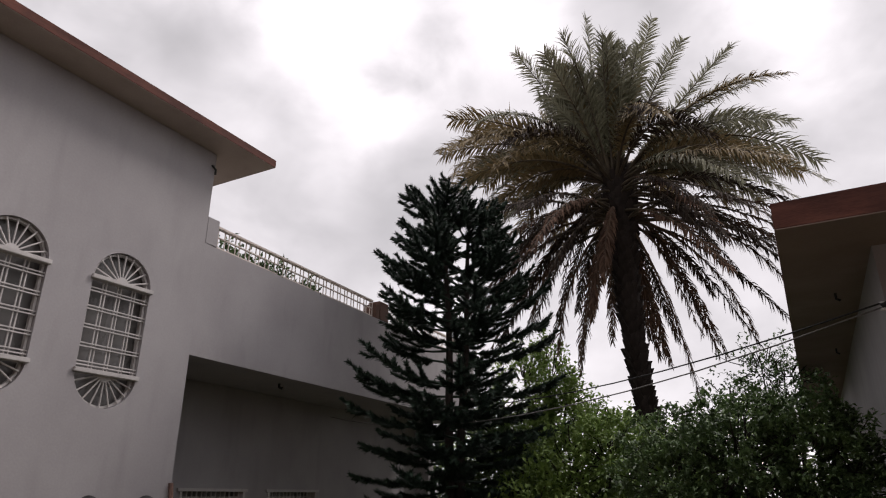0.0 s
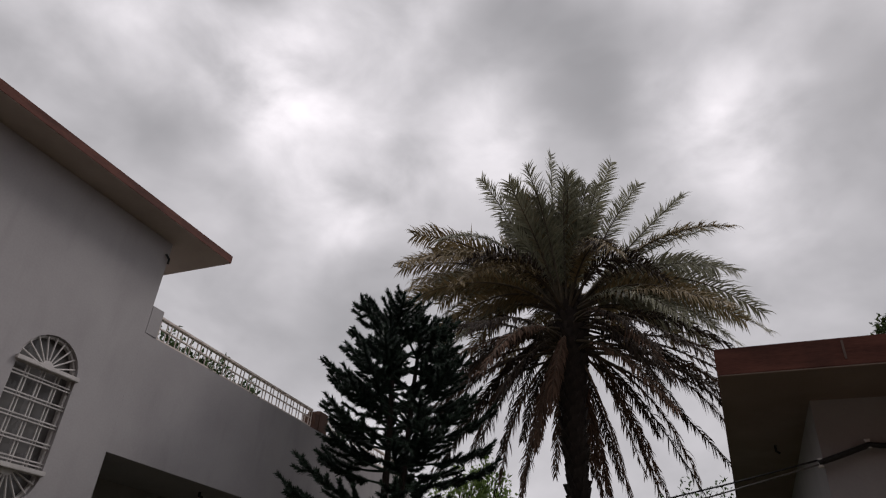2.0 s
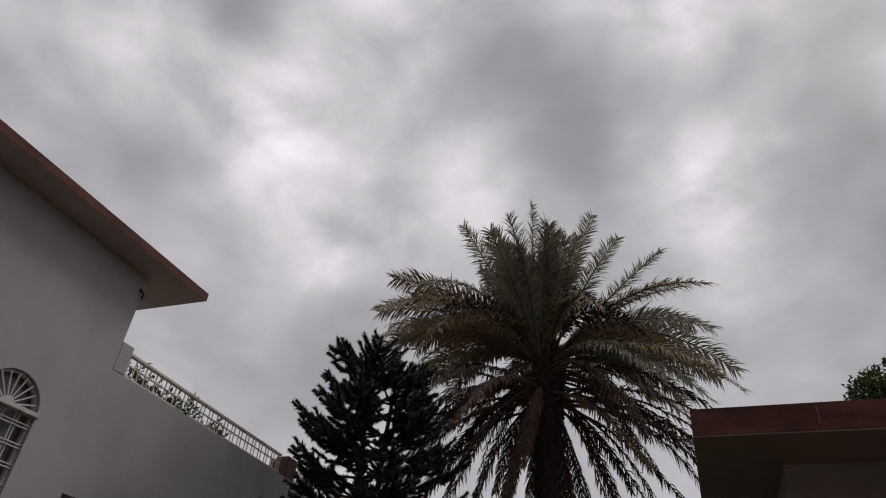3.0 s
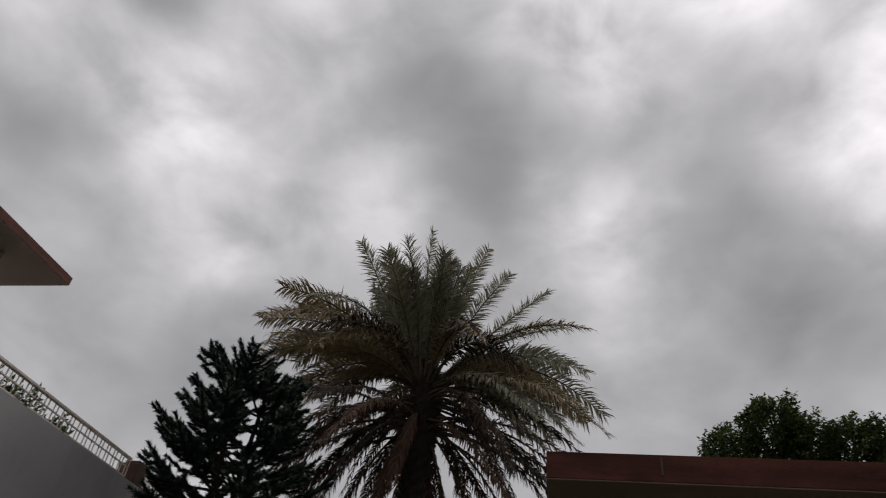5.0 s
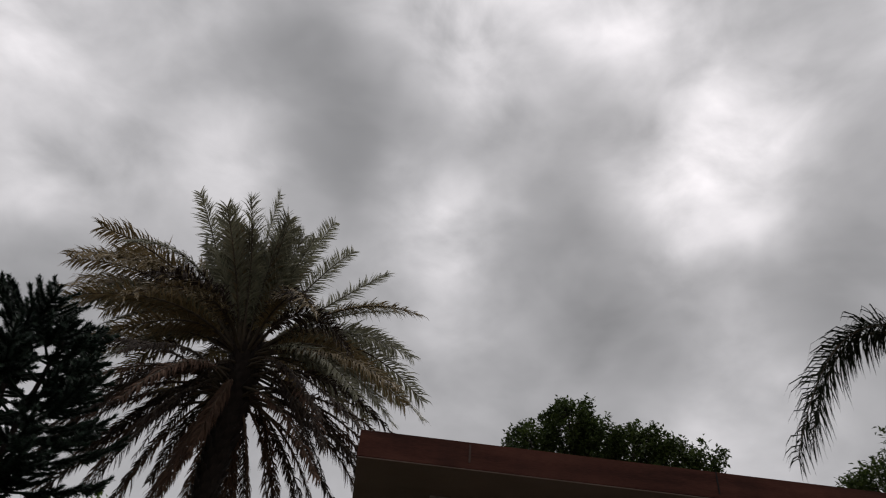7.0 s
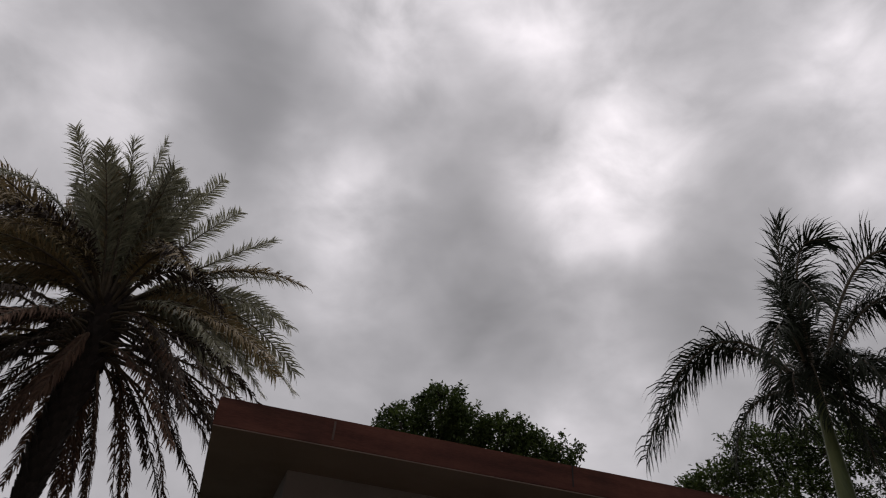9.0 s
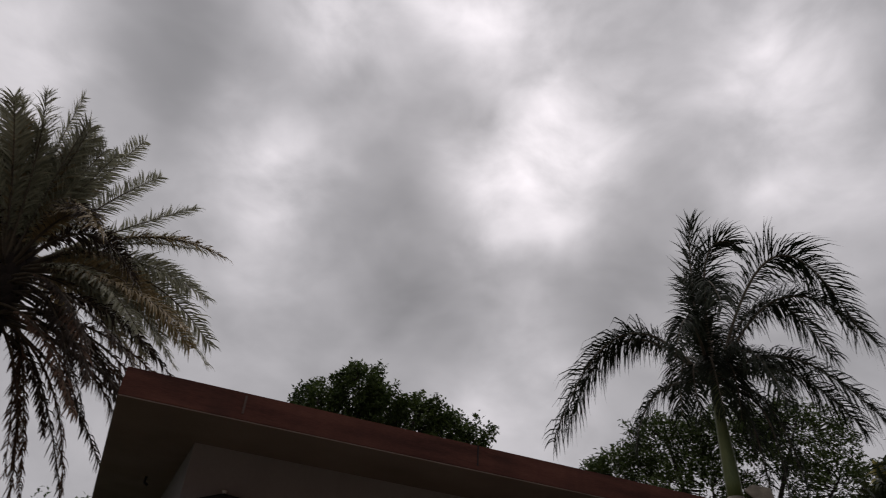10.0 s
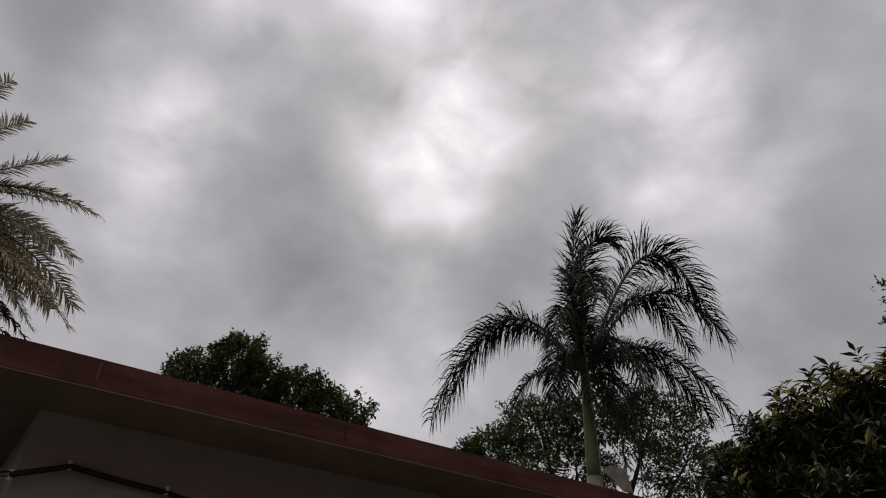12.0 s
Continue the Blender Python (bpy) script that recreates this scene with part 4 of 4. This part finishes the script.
leafy("broad_tree", "rounded dark green tree rising beyond the low roof", "tree", at(19.5, 24),
      [lobe(17.9, 24, 22.6, (1.35, 1.8, 1.3), 1.3), lobe(14.4, 24, 20.9, (1.15, 1.6, 1.15)), lobe(20.2, 24, 21.2, (1.0, 1.6, 1.2)), lobe(23.4, 24, 20.6, (1.15, 1.6, 1.2)), lobe(26.0, 24, 19.6, (1.0, 1.5, 1.2)), lobe(28.5, 24, 19.0, (0.75, 1.3, 1.25), 0.6), lobe(20, 24, 17, (3.4, 2, 1.6))],
      0.17, 0.09, 30000, M_TREE, 26, 0.3, cluster=22)
leafy("feathery_tree", "airy green tree standing beyond the royal palm", "tree", at(48, 27),
      [lobe(41, 27, 17.0, (1.8, 1.8, 1.1)), lobe(45, 27, 19.0, (2.0, 2.0, 1.4)), lobe(50, 27, 19.5, (2.0, 2.0, 1.3)), lobe(55, 27, 19.0, (2.2, 2, 1.6)), lobe(48, 27, 15.5, (3.5, 2, 1.4)), lobe(57, 27, 15, (2.5, 2, 1.6))],
      0.2, 0.085, 24000, M_TREE, 27, 0.28)
leafy("glossy_tree", "broad tree with glossy oblong leaves and yellow-green tips", "tree", at(71, 10.0),
      [lobe(63.5, 10, 13.8, (0.85, 0.9, 0.8)), lobe(67.5, 9.8, 15.8, (0.95, 1.0, 0.9)), lobe(72.5, 9.6, 16.3, (0.95, 1.0, 0.95)), lobe(78, 9.4, 18.5, (1.1, 1.1, 1.1)), lobe(68, 9.8, 11, (1.7, 1.4, 0.9)), lobe(75, 9.6, 12, (1.6, 1.4, 1.1))],
      0.2, 0.062, 27000, M_GLOSSY, 28, 0.14, rosette=10, second=M_YOUNG, second_share=0.32, shell=0.6)
leafy("tall_tree", "tall dark tree beyond the glossy-leaved tree", "tree", at(78, 20),
      [lobe(76.8, 20, 23.5, (1.2, 1.5, 1.6)), lobe(80, 20, 26, (1.6, 1.5, 1.6)), lobe(80, 20, 19, (1.8, 1.6, 1.6))], 0.15, 0.075, 5000, M_TREE, 29, 0.22)


# ---------------------------------------------------------------- potted plants on the terrace
def potted_plant(y, height, seed):
    rng = np.random.RandomState(seed)
    x = edge_x(y) - 0.40
    p = thing("potted_plant", "leafy plant in a terracotta pot on the terrace", "potted plant", group="terrace plants", at=(x, y, 3.62))
    prof = [(0.0, 0.0), (0.11, 0.0), (0.15, 0.3), (0.17, 0.3), (0.17, 0.34), (0.14, 0.34), (0.12, 0.28), (0.0, 0.28)]
    bm = bmesh.new()
    rings = [[bm.verts.new((x + r * math.cos(a), y + r * math.sin(a), 3.62 + z)) for a in np.linspace(0, 2 * math.pi, 15)[:-1]] for r, z in prof[1:-1]]
    for a, b in zip(rings, rings[1:]):
        for k in range(14):
            bm.faces.new((a[k], a[(k + 1) % 14], b[(k + 1) % 14], b[k]))
    bm.faces.new(rings[0][::-1])
    bm.faces.new(rings[-1])
    part("pot", bm, M_POT, p)
    soup = Soup()
    for k in range(9):
        tip = Vector((x + rng.uniform(-.05, .3), y + rng.uniform(-.28, .28), 3.9 + height * rng.uniform(0.7, 1.0)))
        v, f = tube([(x, y, 3.88), Vector((x, y, 3.9)).lerp(tip, 0.6), tip], 0.006, 4)
        soup.add(v, f)
        for j in range(34):
            q = Vector((x, y, 3.9)).lerp(tip, rng.uniform(0.45, 1.05)) + rand_dir(rng) * 0.09
            al = (rand_dir(rng) + Vector((0, 0, 0.4))).normalized()
            sd = al.cross(rand_dir(rng)).normalized()
            soup.leaf(q, al, sd, sd.cross(al), 0.09 * rng.uniform(0.7, 1.2), 0.045)
    part("foliage", soup.mesh("foliage", M_HEDGE), M_HEDGE, p)


for i, (y, h) in enumerate(((5.55, 0.8), (5.82, 0.86), (6.1, 0.84), (6.4, 0.84), (6.66, 0.78), (7.3, 0.78), (7.55, 0.8))):
    potted_plant(y, h, 60 + i)


# ---------------------------------------------------------------- cables
def cable(points, r, mat, sag, label):
    pts = []
    for a, b in zip(points, points[1:]):
        a, b = Vector(a), Vector(b)
        for k in range(12):
            s = k / 12
            pts.append(a.lerp(b, s) - Vector((0, 0, sag * 4 * s * (1 - s) * (b - a).length / 8)))
    pts.append(Vector(points[-1]))
    ob = part("cable", tube_mesh("cable", pts, r, mat, 6), mat)
    return tagged(ob, label, "cable", group="overhead cables")


cable([(-6.26, 10.0, 3.12), (0.59, 5.27, 2.85)], 0.0065, M_CABLE, 0.26, "thin black cable strung from house to house")
cable([(-7.6, 9.7, 2.95), (0.59, 5.27, 2.82)], 0.006, M_CABLE_PALE, 0.36, "thin weathered grey cable strung between the houses")
cable([(0.59, 5.27, 2.83), (0.92, 5.30, 2.95), (1.58, 5.33, 2.90), (3.0, 5.335, 2.72), (9.0, 5.335, 2.6)], 0.02, M_CABLE, 0.05, "black cable bundle clipped along the wall")
for (x, y, z) in ((0.6, 5.28, 2.83), (0.92, 5.31, 2.96), (1.6, 5.33, 2.91)):
    b = thing("cable_bracket", "small porcelain cable bracket on the grey wall", "bracket", group="cable brackets", at=(x, y, z))
    part("insulator", tube_mesh("insulator", [(x, y, z - 0.03), (x, y, z - 0.012), (x, y, z + 0.012), (x, y, z + 0.03)], [0.022, 0.014, 0.014, 0.022], M_CERAMIC, 10), M_CERAMIC, b)
    part("bracket_arm", tube_mesh("bracket_arm", [(x, y, z), (x + 0.04, 5.4, z)], 0.007, M_STEEL, 6), M_STEEL, b)


# ---------------------------------------------------------------- small things on the walls
def wall_lamp(y):
    x = WX + 0.12
    lamp = thing("wall_lamp", "small black domed lamp on the grey wall", "lamp", group="wall lamps", at=(WX, y, 1.5))
    prof = [(0.095, 1.515), (0.09, 1.545), (0.07, 1.58), (0.035, 1.602), (0.008, 1.608)]
    bm = bmesh.new()
    rings = [[bm.verts.new((x + r * math.cos(a), y + r * math.sin(a), z)) for a in np.linspace(0, 2 * math.pi, 17)[:-1]] for r, z in prof]
    for a, c in zip(rings, rings[1:]):
        for k in range(16):
            bm.faces.new((a[k], a[(k + 1) % 16], c[(k + 1) % 16], c[k]))
    bm.faces.new(rings[0][::-1])
    bm.faces.new(rings[-1])
    part("shade", bm, M_CABLE, lamp)
    part("bracket", tube_mesh("bracket", [(WX + 0.001, y, 1.45), (WX + 0.06, y, 1.47), (x, y, 1.52)], 0.012, M_CABLE, 8), M_CABLE, lamp)


for y in (4.06, 4.68):
    wall_lamp(y)

pole = tube_mesh("wooden_pole", [(WX + 0.12, 5.3, G), (WX + 0.06, 5.15, 0.8), (WX + 0.03, 5.03, 1.73)], [0.03, 0.028, 0.024], M_BROWN, 10)
tagged(part("wooden_pole", pole, M_BROWN), "brown wooden pole leaning at the wall corner", "pole")

vent = thing("wall_vent", "small louvred vent in the grey side wall", "vent", at=(0.63, 8.6, 1.9))
bm = bmesh.new()
for a, c, z0, z1 in ((8.36, 8.86, 2.12, 2.15), (8.36, 8.86, 1.80, 1.83), (8.36, 8.39, 1.83, 2.12), (8.83, 8.86, 1.83, 2.12)):
    add_box(bm, 0.605, 0.629, a, c, z0, z1)
part("vent_frame", bm, M_WALL, vent)
part("backing", box(0.624, 0.629, 8.392, 8.828, 1.832, 2.118), M_CABLE, vent)
for k in range(4):
    z = 1.85 + 0.068 * k
    part("slat", box(0.606, 0.623, 8.393, 8.827, z, z + 0.03), M_WALL, vent)

for x, y in ((0.42, 6.6), (0.47, 9.27)):
    hook = tube_mesh("soffit_hook", [(x, y, SZ + 0.01), (x, y, SZ - 0.05), (x + 0.03, y, SZ - 0.07)], 0.012, M_CABLE, 6)
    tagged(part("soffit_hook", hook, M_CABLE), "small dark metal hook in the soffit", "hook", group="soffit hooks")
